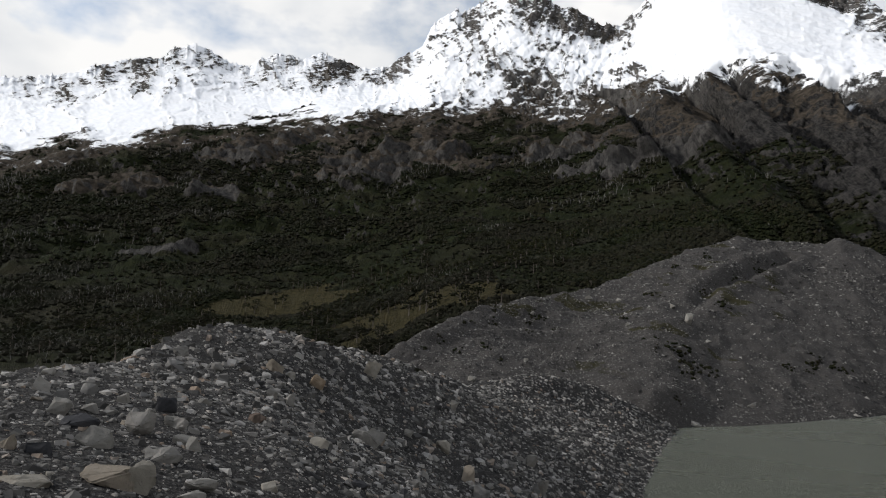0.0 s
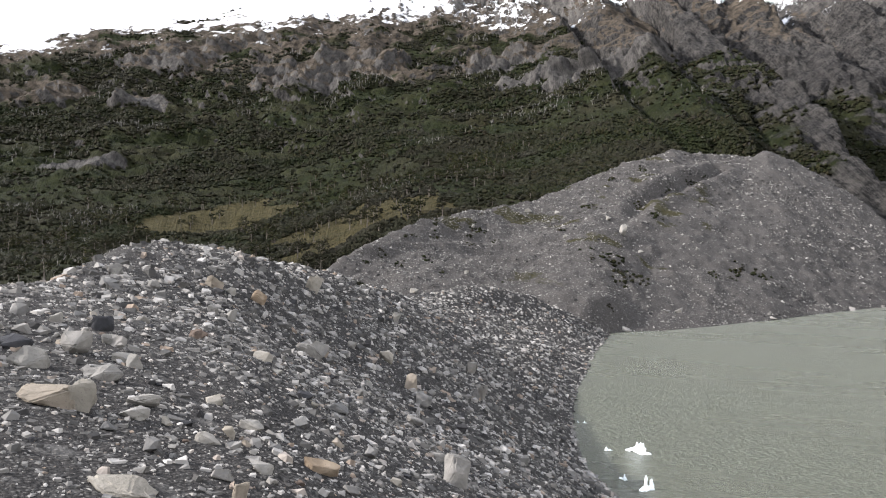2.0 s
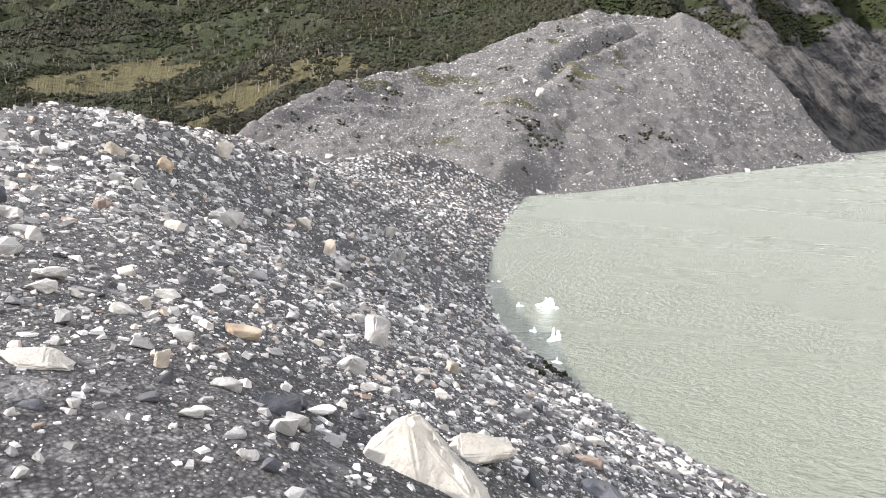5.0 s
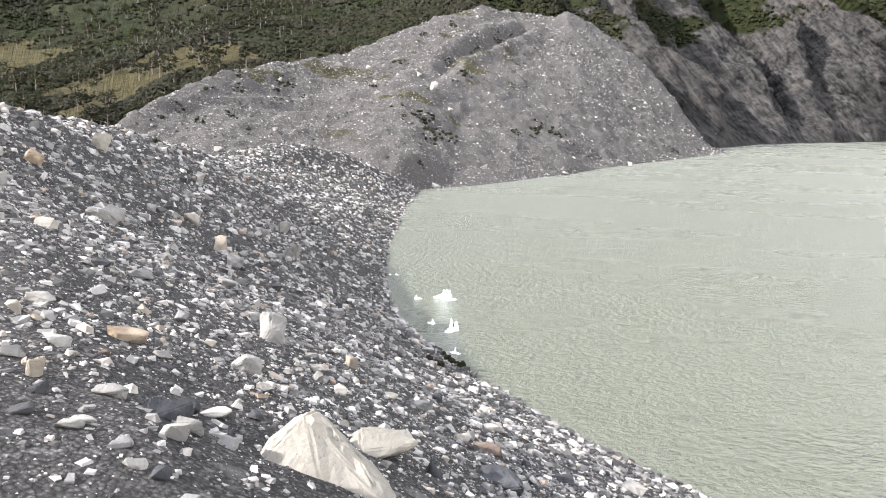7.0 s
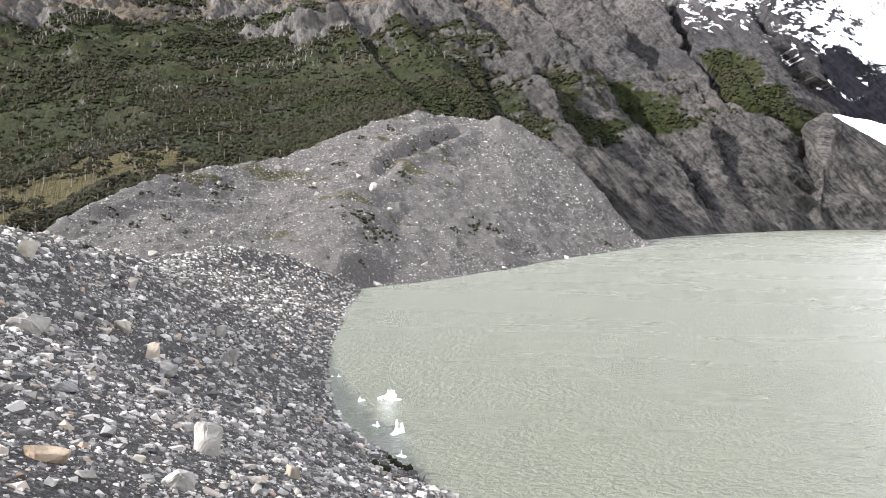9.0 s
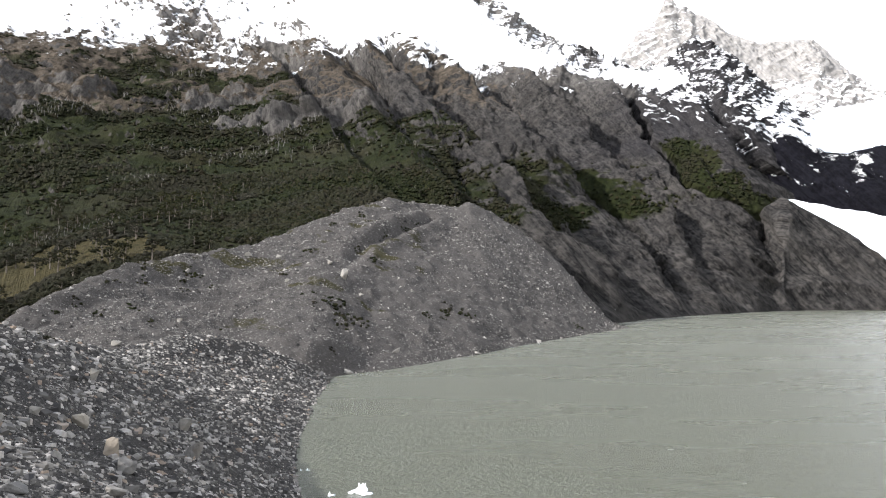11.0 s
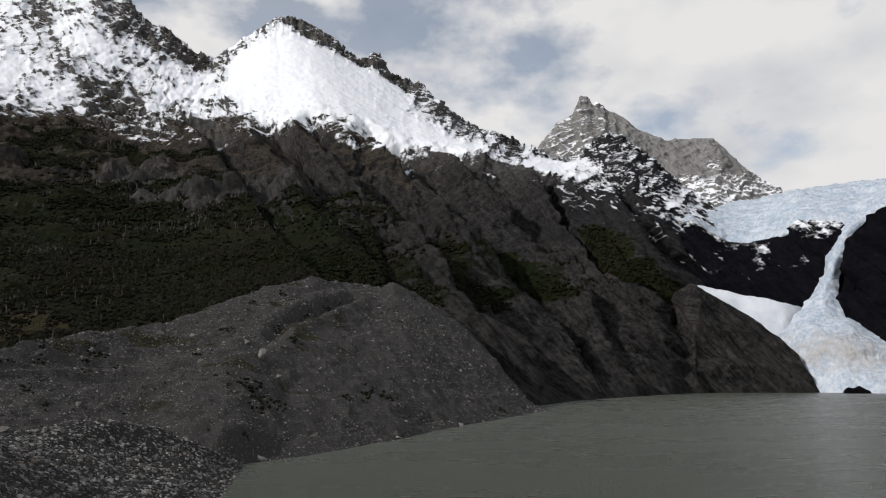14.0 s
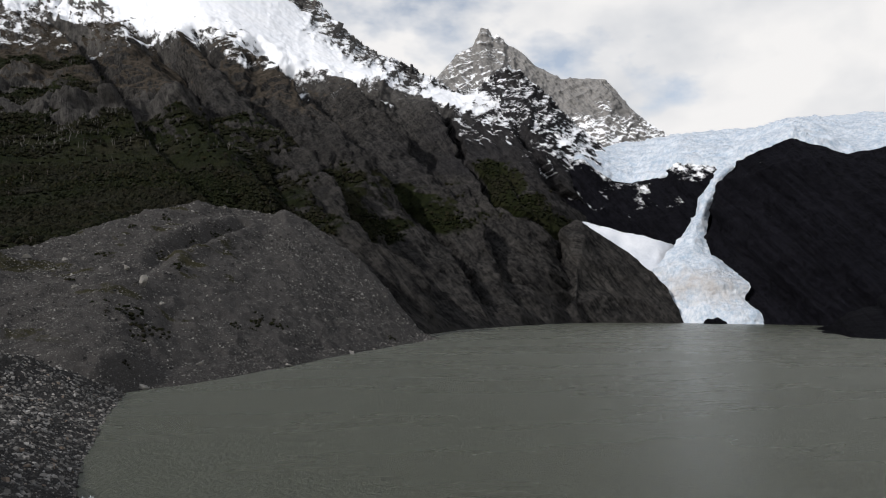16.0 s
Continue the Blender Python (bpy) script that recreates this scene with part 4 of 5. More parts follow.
SHRUBS = [(0.9, 37.7, 1.1), (-6, 174, 7.3), (-3, 162, 5.4), (1, 168, 4.3), (-13, 183, 3.1), (28, 208, 5.3), (33, 210, 4.3), (20, 194, 3.0), (5, 244, 5.4), (1, 278, 4.7), (14, 306, 6.2), (24, 337, 6.3), (33, 350, 4.8), (-19, 264, 4.9), (1, 332, 5.6), (-12, 312, 3.7), (-23, 209, 2.5), (-48, 205, 4.6), (-48, 192, 2.3), (-57, 188, 2.2), (-54, 178, 2.5), (-57, 170, 2.1), (-48, 150, 3.2), (-52, 143, 2.3), (-41, 198, 2.4), (-45, 182, 2.2), (-5, 135, 1.1), (-28, 143, 1.2), (-25, 58, 1.2), (-58, 139, 1.8), (-58, 147, 1.6), (-41, 141, 1.7), (0, 35, 0.7), (87, 262, 4.7), (25, 199, 2.0), (-11, 169, 1.4), (-58, 165, 1.5)]
# ---- things on the land ----
from mathutils.bvhtree import BVHTree


def tree_of(*names):
    """A ray target made of the named sheets."""
    verts, faces = [], []
    for nm in names:
        me = bpy.data.objects[nm].data
        co = np.empty(len(me.vertices) * 3, np.float32)
        me.vertices.foreach_get("co", co)
        ix = np.empty(len(me.loops), np.int32)
        me.loops.foreach_get("vertex_index", ix)
        faces += (ix.reshape(-1, 4) + len(verts)).tolist()
        verts += co.reshape(-1, 3).tolist()
    return BVHTree.FromPolygons(verts, faces)


LAND = tree_of("near_moraine", "far_moraine")


def ground_at(x, y):
    hit = LAND.ray_cast(Vector((x, y, 400)), Vector((0, 0, -1)))
    return (hit[0].z, hit[1]) if hit[0] else (0.0, Vector((0, 0, 1)))


def simple(name, kind_of, rough=0.85, spec=0.3):
    m = Mat(name, rough, spec)
    kind_of(m)
    return m.m


def stone_material(name, dark, light, stain):
    m = Mat(name, 0.92, 0.08)
    ob = m.node("ShaderNodeObjectInfo")
    p = m.place()
    n = m.noise(p, 3.0, 8, 0.6)
    c = m.mix(m.ramp(n, (0.3, 0.0), (0.7, 1.0)), dark, light)
    c = m.mix(m.ramp(m.noise(p, 0.9, 5), (0.52, 0.0), (0.72, 0.6)), c, stain)
    c = m.mix(m.ramp(m.noise(p, 45.0, 3), (0.6, 0.0), (0.72, 0.35)), c, (0.03, 0.03, 0.03))
    c = m.mix(1.0, c, m.ramp(ob.outputs["Random"], (0.0, 0.72), (1.0, 1.0)), "MULTIPLY")
    m.colour(c)
    m.bump(m.math("ADD", m.noise(p, 14.0, 8, 0.65), m.math("MULTIPLY", m.noise(p, 2.5, 4), 2.0)), 0.7, 0.03)
    return m.m


STONE = {
    "white": stone_material("pale_granite", (0.1573, 0.1513, 0.1386), (0.2422, 0.2321, 0.2125), (0.2567, 0.2329, 0.1895)),
    "pale": stone_material("grey_granite_stone", (0.1275, 0.1224, 0.1139), (0.2125, 0.2023, 0.187), (0.1836, 0.1649, 0.1411)),
    "grey": stone_material("mid_grey_stone", (0.0918, 0.09095, 0.08925), (0.1649, 0.1606, 0.153), (0.1224, 0.1105, 0.09775)),
    "dark": stone_material("dark_slate_stone", (0.02125, 0.0221, 0.02465), (0.05185, 0.05185, 0.05525), (0.03655, 0.0357, 0.034)),
    "tan": stone_material("tan_stone", (0.1615, 0.1386, 0.1105), (0.2465, 0.2167, 0.1785), (0.153, 0.1232, 0.0935)),
    "tanwhite": stone_material("cream_granite", (0.1615, 0.1487, 0.1258), (0.2422, 0.2261, 0.1955), (0.2125, 0.1785, 0.136)),
    "orange": stone_material("rusty_granite", (0.1445, 0.1062, 0.07225), (0.2465, 0.1997, 0.1487), (0.187, 0.1487, 0.1105)),
    "brown": stone_material("brown_stone", (0.0612, 0.0459, 0.03655), (0.1165, 0.0918, 0.0765), (0.0799, 0.0612, 0.05185)),
}


def scree_material(name, stops):
    """Loose stones of many greys, one tone each."""
    m = Mat(name, 0.92, 0.08)
    g = m.node("ShaderNodeNewGeometry")
    p = m.place()
    c = m.ramp(g.outputs["Random Per Island"], *stops)
    c = m.mix(m.ramp(m.noise(p, 6.0, 6, 0.65), (0.35, 0.0), (0.75, 0.5)), c, (0.0576, 0.0544, 0.052))
    m.colour(c)
    m.bump(m.noise(p, 16.0, 6, 0.65), 0.5, 0.02)
    return m.m


SCREE = scree_material("mixed_scree", ((0.0, (0.02, 0.02, 0.021)), (0.2, (0.05, 0.049, 0.047)), (0.4, (0.1, 0.097, 0.091)), (0.6, (0.16, 0.154, 0.145)), (0.77, (0.24, 0.231, 0.217)), (0.93, (0.35, 0.338, 0.318)), (0.985, (0.19, 0.15, 0.118))))
PALE_SCREE = scree_material("far_scree", ((0.0, (0.012, 0.012, 0.0125)), (0.25, (0.036, 0.035, 0.033)), (0.5, (0.07, 0.0665, 0.0625)), (0.8, (0.125, 0.12, 0.112)), (1.0, (0.23, 0.221, 0.208))))


# ---- boulders ----
def boulder_mesh(name, material, seed, points=15, detail=True, pointed=False):
    """A broken block, about 1 m wide, resting on z = 0, with worn edges."""
    rnd = random.Random(seed)
    bm = bmesh.new()
    for k in range(points):
        a, c = rnd.uniform(0, 2 * math.pi), rnd.uniform(-0.75, 0.9)
        q = math.sqrt(1 - c * c)
        stretch = rnd.uniform(0.8, 1.08)
        d = Vector((q * math.cos(a), q * math.sin(a), c))
        d = d.lerp(d / max(abs(w) for w in d), 0.6) * stretch
        bm.verts.new((0.45 * d.x, 0.36 * d.y, 0.4 * d.z))
    if pointed:
        bm.clear()
        for x, y, z in ((-0.55, -0.1, -0.32), (-0.47, -0.2, -0.24), (0.1, -0.38, -0.5), (0.5, -0.3, -0.5), (0.55, -0.12, -0.48), (-0.16, 0.02, 0.48), (-0.06, 0.1, 0.5), (-0.2, 0.16, 0.42),
                        (-0.5, 0.25, -0.4), (0.42, 0.3, -0.42), (0.05, 0.36, -0.4), (0.12, 0.02, 0.3), (0.33, -0.1, -0.05)):
            bm.verts.new((x, y, z))
    bmesh.ops.convex_hull(bm, input=bm.verts)
    bmesh.ops.delete(bm, geom=[v for v in bm.verts if not v.link_faces], context="VERTS")
    if detail:
        bmesh.ops.bevel(bm, geom=list(bm.edges), offset=0.03, segments=2, affect="EDGES", clamp_overlap=True)
        bmesh.ops.triangulate(bm, faces=bm.faces)
        for limit in (0.2, 0.11):
            bmesh.ops.subdivide_edges(bm, edges=[e for e in bm.edges if e.calc_length() > limit], cuts=1, use_grid_fill=False)
            bmesh.ops.triangulate(bm, faces=bm.faces)
        bm.normal_update()
        for v in bm.verts:
            v.co += v.normal * (noise.noise(v.co * 2.6 + Vector((seed, 0, 0))) * 0.06 + noise.noise(v.co * 7.0 + Vector((seed, 3, 0))) * 0.028 + noise.noise(v.co * 19.0 + Vector((seed, 5, 0))) * 0.012)
    low = min(v.co.z for v in bm.verts)
    wide = max(v.co.x for v in bm.verts) - min(v.co.x for v in bm.verts)
    tall = max(v.co.z for v in bm.verts) - low
    for v in bm.verts:
        v.co = Vector((v.co.x / wide, v.co.y / wide, (v.co.z - low) / tall))
    me = bpy.data.meshes.new(name)
    bm.to_mesh(me)
    bm.free()
    me.materials.append(material)
    return me


WORDS = {"white": "pale granite boulder with a clean broken face, on gravel", "pale": "light grey granite boulder lying on the moraine gravel", "grey": "mid-grey weathered boulder half sunk in gravel",
         "dark": "dark slate boulder with flat cleaved faces, on gravel", "tan": "tan sandstone-coloured boulder on the moraine", "tanwhite": "cream granite boulder with warm stains, on gravel",
         "orange": "rust-stained orange granite boulder among pale stones", "brown": "dark brown layered boulder among the stones"}


def boulders():
    count = 0
    for tone, places in BOULDERS.items():
        for x, y, w, h in places:
            count += 1
            rnd = random.Random(count * 7 + 1)
            key = {"pyramid": "tanwhite", "slab": "tanwhite"}.get(tone, tone.split("_")[0])
            far = math.hypot(x, y) > 90
            me = boulder_mesh("boulder", STONE[key], count, 12 if far else 14, not far, tone == "pyramid")
            z, n = ground_at(x, y)
            ob = new("boulder", me)
            down = (EYE[2] - z) / math.dist((x, y, z), EYE)
            tall = max((h - 0.75 * w * down) / math.sqrt(1 - down * down), w * 0.3)
            turn = 0 if tone == "pyramid" else rnd.uniform(-25, 25) + math.degrees(math.atan2(-x, y))
            tilt = Vector((0, 0, 1)).rotation_difference(Vector((n.x, n.y, n.z * 2.0)).normalized()).to_matrix().to_4x4()
            ob.matrix_world = Matrix.Translation((x, y, z - tall * 0.3)) @ tilt @ pose(0, 0, 0, 0, 0, turn) @ Matrix.Diagonal((w * 0.86, w * 0.72, tall * 1.15, 1))
            if tone == "pyramid":
                ob.matrix_world = Matrix.Translation((x - 0.05, y + 0.25, z - 0.2)) @ pose(0, 0, 0, 0, 7, 5) @ Matrix.Diagonal((w * 1.02, w * 0.85, 0.6, 1))
            if tone == "slab":
                ob.matrix_world = ob.matrix_world @ Matrix.Diagonal((1, 1, 0.6, 1))
            label = WORDS[key]
            if tone == "pyramid":
                label = "large cream granite boulder with a pointed top"
            elif tone == "slab":
                label = "low cream granite slab with a flat top, on dark gravel"
            elif far:
                label = "pale boulder on the far gravel slope by the lake"
            tagged(ob, label, "boulder")


boulders()


# ---- loose stones ----
def lump(seed, rings):
    """A small stone, about 1 across: points and triangles. rings 0: a broken block, 1: a chip, 2: a rounder lump."""
    rnd = np.random.RandomState(seed)
    if rings == 2:
        t = (1 + 5 ** 0.5) / 2
        v = np.array([(-1, t, 0), (1, t, 0), (-1, -t, 0), (1, -t, 0), (0, -1, t), (0, 1, t), (0, -1, -t), (0, 1, -t), (t, 0, -1), (t, 0, 1), (-t, 0, -1), (-t, 0, 1)], float) / 3.8
        f = np.array([(0, 11, 5), (0, 5, 1), (0, 1, 7), (0, 7, 10), (0, 10, 11), (1, 5, 9), (5, 11, 4), (11, 10, 2), (10, 7, 6), (7, 1, 8),
                      (3, 9, 4), (3, 4, 2), (3, 2, 6), (3, 6, 8), (3, 8, 9), (4, 9, 5), (2, 4, 11), (6, 2, 10), (8, 6, 7), (9, 8, 1)])
    elif rings == 0:
        v = np.array([(x, y, z) for z in (-1, 1) for x, y in ((-1, -1), (1, -1), (1, 1), (-1, 1))], float) * 0.36
        v[4:, :2] *= rnd.uniform(0.35, 0.95, 2)
        v[4:, :2] += rnd.uniform(-0.14, 0.14, 2)
        f = np.array([(3, 2, 1), (3, 1, 0), (4, 5, 6), (4, 6, 7), (0, 1, 5), (0, 5, 4), (1, 2, 6), (1, 6, 5), (2, 3, 7), (2, 7, 6), (3, 0, 4), (3, 4, 7)])
        v = v + rnd.uniform(-0.1, 0.1, v.shape)
        return v * (1.15, rnd.uniform(0.55, 1.0), rnd.uniform(0.4, 0.95)), f
    else:
        v = np.array([(0.5, 0, 0), (-0.5, 0, 0), (0, 0.5, 0), (0, -0.5, 0), (0, 0, 0.5), (0, 0, -0.5)], float)
        f = np.array([(0, 2, 4), (2, 1, 4), (1, 3, 4), (3, 0, 4), (2, 0, 5), (1, 2, 5), (3, 1, 5), (0, 3, 5)])
    v = v * (1 + rnd.uniform(-0.28, 0.28, (len(v), 1))) + rnd.uniform(-0.09, 0.09, v.shape)
    return v * (1, rnd.uniform(0.6, 1.0), rnd.uniform(0.42, 0.8)), f


def triangles(name, verts, faces, material, smooth_faces=False):
    me = bpy.data.meshes.new(name)
    me.vertices.add(len(verts))
    me.vertices.foreach_set("co", verts.astype(np.float32).reshape(-1))
    me.loops.add(faces.size)
    me.loops.foreach_set("vertex_index", faces.astype(np.int32).reshape(-1))
    me.polygons.add(len(faces))
    me.polygons.foreach_set("loop_start", np.arange(0, faces.size, 3, dtype=np.int32))
    me.polygons.foreach_set("use_smooth", np.full(len(faces), smooth_faces))
    me.update(calc_edges=True)
    me.materials.append(material)
    return me


def frames_on(n, rnd, lean=0.5):
    """Rotations that stand on the normals n, each turned at random."""
    up = n * lean + np.array((0, 0, 1.0)) * (1 - lean) + rnd.normal(size=n.shape) * 0.16
    up /= np.linalg.norm(up, axis=1)[:, None]
    a = rnd.normal(size=n.shape)
    x = np.cross(a, up)
    x /= np.linalg.norm(x, axis=1)[:, None]
    return np.stack([x, np.cross(up, x), up], 2)


def strew(shapes, places, sizes, turns, rnd):
    """One mesh's points and faces from many copies of a few shapes."""
    allv, allf, base = [], [], 0
    pick = rnd.randint(len(shapes), size=len(places))
    for k, (v, f) in enumerate(shapes):
        m = np.where(pick == k)[0]
        if not len(m):
            continue
        p = np.einsum("nij,vj->nvi", turns[m], v) * sizes[m][:, None, None] + places[m][:, None, :]
        allv.append(p.reshape(-1, 3))
        allf.append((f[None] + base + (np.arange(len(m)) * len(v))[:, None, None]).reshape(-1, 3))
        base += len(m) * len(v)
    return np.concatenate(allv), np.concatenate(allf)


def cells(g, weight, count, rnd):
    """Random points on a grid sheet, chosen by weight: places, normals."""
    n = normals(g)
    w = (weight[:-1, :-1]).reshape(-1)
    c = np.cumsum(w)
    i = np.searchsorted(c, rnd.uniform(0, c[-1], count))
    u, v = np.divmod(i, g.shape[1] - 1)
    a, b = rnd.uniform(size=(2, count, 1))
    p = g[u, v] * (1 - a) * (1 - b) + g[u + 1, v] * a * (1 - b) + g[u, v + 1] * (1 - a) * b + g[u + 1, v + 1] * a * b
    return p, n[u, v], u, v


def area(g):
    return np.linalg.norm(np.cross(np.gradient(g, axis=0), np.gradient(g, axis=1)), axis=2)


def near_stones():
    rnd = np.random.RandomState(21)
    g = NEAR_GRID
    r = np.linalg.norm(g - np.array(EYE), axis=2)
    x, y, z = g[:, :, 0], g[:, :, 1], g[:, :, 2]
    ahead = np.degrees(np.arctan2(x, y))
    seen = (ahead > -62) & (ahead < 34) & (z > -0.25) & (np.hypot(x, y) > 1.9)
    thick = 0.6 + 0.4 * smooth(-0.3, 0.3, fbm(g.reshape(-1, 3) / 6.0 + 3, 3)).reshape(z.shape)
    w = area(g) / r ** 1.45 * seen * thick * (0.35 + 0.65 * smooth(3.5, 9.0, r))
    for count, rings, low, top, power, tag in ((64000, 0, 0.0046, 0.033, 2.75, "scree_stones"), (60000, 1, 0.002, 0.0055, 1.5, "scree_gravel")):
        p, n, u, v = cells(g, w, count, rnd)
        d = np.linalg.norm(p - np.array(EYE), axis=1)
        q = rnd.uniform(size=count)
        size = d ** 0.88 * 1.15 * (low ** (1 - power) + q * (top ** (1 - power) - low ** (1 - power))) ** (1 / (1 - power))
        size = np.clip(size, 0.012, 0.8)
        places = p - n * (size * 0.08)[:, None]
        vv, ff = strew([lump(k + 3, rings) for k in range(24)], places, size, frames_on(n, rnd), rnd)
        tagged(new(tag, triangles(tag, vv, ff, SCREE)), "grey and white angular stones covering the moraine slope", "stones", kind="stuff")


near_stones()


def near_cobbles():
    """Stones near the path that can be told apart, each a thing."""
    rnd = random.Random(5)
    tones = ["white"] * 3 + ["pale"] * 6 + ["grey"] * 9 + ["dark"] * 4 + ["tanwhite"] * 2 + ["tan", "brown"]
    shapes = {t: [boulder_mesh("stone", STONE[t], 300 + 17 * k + len(t), 13, False) for k in range(5)] for t in set(tones)}
    made = 0
    taken = [(x, y, w) for l in BOULDERS.values() for x, y, w, h in l]
    while made < 290:
        b, r = radians(rnd.uniform(-58, 28)), 2.6 + 15 * rnd.random() ** 1.5
        x, y = math.sin(b) * r, math.cos(b) * r
        w = r ** 0.7 * rnd.choice((0.018, 0.022, 0.026, 0.03, 0.036, 0.05))
        if any((x - p) ** 2 + (y - q) ** 2 < (0.5 * (w + s) + 0.03) ** 2 for p, q, s in taken):
            continue
        z, n = ground_at(x, y)
        if z < 0.1:
            continue
        taken.append((x, y, w))
        t = rnd.choice(tones)
        ob = new("stone", rnd.choice(shapes[t]))
        tall = w * rnd.uniform(0.45, 0.8)
        tilt = Vector((0, 0, 1)).rotation_difference(n).to_matrix().to_4x4()
        ob.matrix_world = Matrix.Translation((x, y, z - tall * 0.2)) @ tilt @ pose(0, 0, 0, rnd.uniform(-14, 14), rnd.uniform(-14, 14), rnd.uniform(0, 360)) @ Matrix.Diagonal((w, w, tall, 1))
        tagged(ob, {"white": "small pale granite stone on dark gravel", "pale": "light grey angular stone on dark gravel", "grey": "mid-grey stone bedded in dark gravel", "dark": "dark slate stone on the gravel slope",
                    "tanwhite": "cream granite stone on dark gravel", "tan": "tan stone lying on the gravel", "brown": "dark brown stone lying on the gravel"}[t], "stone", "loose stones on the moraine")
        made += 1


near_cobbles()


def far_stones():
    rnd = np.random.RandomState(33)
    g = FAR_GRID
    r = np.linalg.norm(g - np.array(EYE), axis=2)
    z = g[:, :, 2]
    bear = np.degrees(np.arctan2(g[:, :, 0], g[:, :, 1]))
    thick = 0.35 + 0.8 * smooth(-0.1, 0.45, fbm(g.reshape(-1, 3) / 26.0 + 3, 4)).reshape(z.shape) + 0.8 * smooth(2.5, 0.4, z) + 0.5 * smooth(4, -8, bear)
    w = area(g) / r ** 1.5 * (z > -0.15) * thick
    count = 60000
    p, n, u, v = cells(g, w, count, rnd)
    d = np.linalg.norm(p - np.array(EYE), axis=1)
    q = rnd.uniform(size=count)
    size = d * (0.0013 ** -2.2 + q * (0.0075 ** -2.2 - 0.0013 ** -2.2)) ** (1 / -2.2)
    vv, ff = strew([lump(k + 50, 1) for k in range(16)], p, size, frames_on(n, rnd), rnd)
    tagged(new("far_scree", triangles("far_scree", vv, ff, PALE_SCREE)), "pale stones scattered over the far gravel moraine", "stones", kind="stuff")


far_stones()


# ---- plants ----
def leaf_material(name, stops):
    m = Mat(name, 0.85, 0.05)
    g = m.node("ShaderNodeNewGeometry")
    p = m.place()
    c = m.ramp(g.outputs["Random Per Island"], *stops)
    c = m.mix(m.ramp(m.noise(p, 0.012, 5), (0.42, 0.0), (0.62, 0.75)), c, (0.0192, 0.0166, 0.0122))
    c = m.mix(m.ramp(m.noise(p, 0.021, 4), (0.5, 0.0), (0.68, 0.6)), c, (0.00895, 0.0141, 0.00384))
    c = m.mix(m.ramp(m.noise(p, 0.009, 6, 0.6), (0.55, 0.0), (0.68, 0.7)), c, (0.0294, 0.0269, 0.0224))
    c = m.mix(m.ramp(m.noise(p, 1.3, 6, 0.7), (0.35, 0.0), (0.7, 0.75)), c, (0.00895, 0.0109, 0.00512))
    m.colour(c)
    m.bump(m.noise(p, 1.6, 6, 0.7), 1.0, 0.8)
    return m.m


FOREST = leaf_material("beech_scrub", ((0.0, (0.00384, 0.00512, 0.00192)), (0.3, (0.00768, 0.00991, 0.00352)), (0.6, (0.0134, 0.015, 0.00512)), (0.82, (0.0192, 0.0173, 0.00704)), (0.93, (0.0211, 0.016, 0.0102)), (1.0, (0.0352, 0.0313, 0.0269))))
CROWN = leaf_material("beech_leaves", ((0.0, (0.0102, 0.0134, 0.00448)), (0.4, (0.023, 0.0275, 0.00831)), (0.75, (0.0409, 0.0403, 0.0128)), (1.0, (0.0524, 0.0416, 0.0154))))


def wood_material(name, a, b):
    m = Mat(name, 0.9, 0.2)
    m.colour(m.mix(m.noise(m.place((1, 1, 0.2)), 4.0, 6), a, b))
    return m.m


BARK, DEADWOOD = wood_material("bark", (0.06, 0.05, 0.042), (0.13, 0.115, 0.1)), wood_material("bleached_wood", (0.085, 0.08, 0.075), (0.17, 0.163, 0.153))


def bushy(seed):
    """A low, ragged dome of foliage, about 1 across."""
    v, f = lump(seed, 2)
    rnd = np.random.RandomState(seed + 900)
    v = v / (np.abs(v).max(0) * 2) * (1, 0.95, 0.85)
    v = v * (1 + rnd.uniform(-0.3, 0.25, (len(v), 1)))
    v[:, 2] += 0.25
    return v, f


def tuft(seed):
    """A coarser clump, for trees far up the slope."""
    v, f = lump(seed, 1)
    rnd = np.random.RandomState(seed + 1900)
    v = v / (np.abs(v).max(0) * 2) * (1, 0.95, 0.8) * (1 + rnd.uniform(-0.25, 0.25, (len(v), 1)))
    v[:, 2] += 0.2
    return v, f


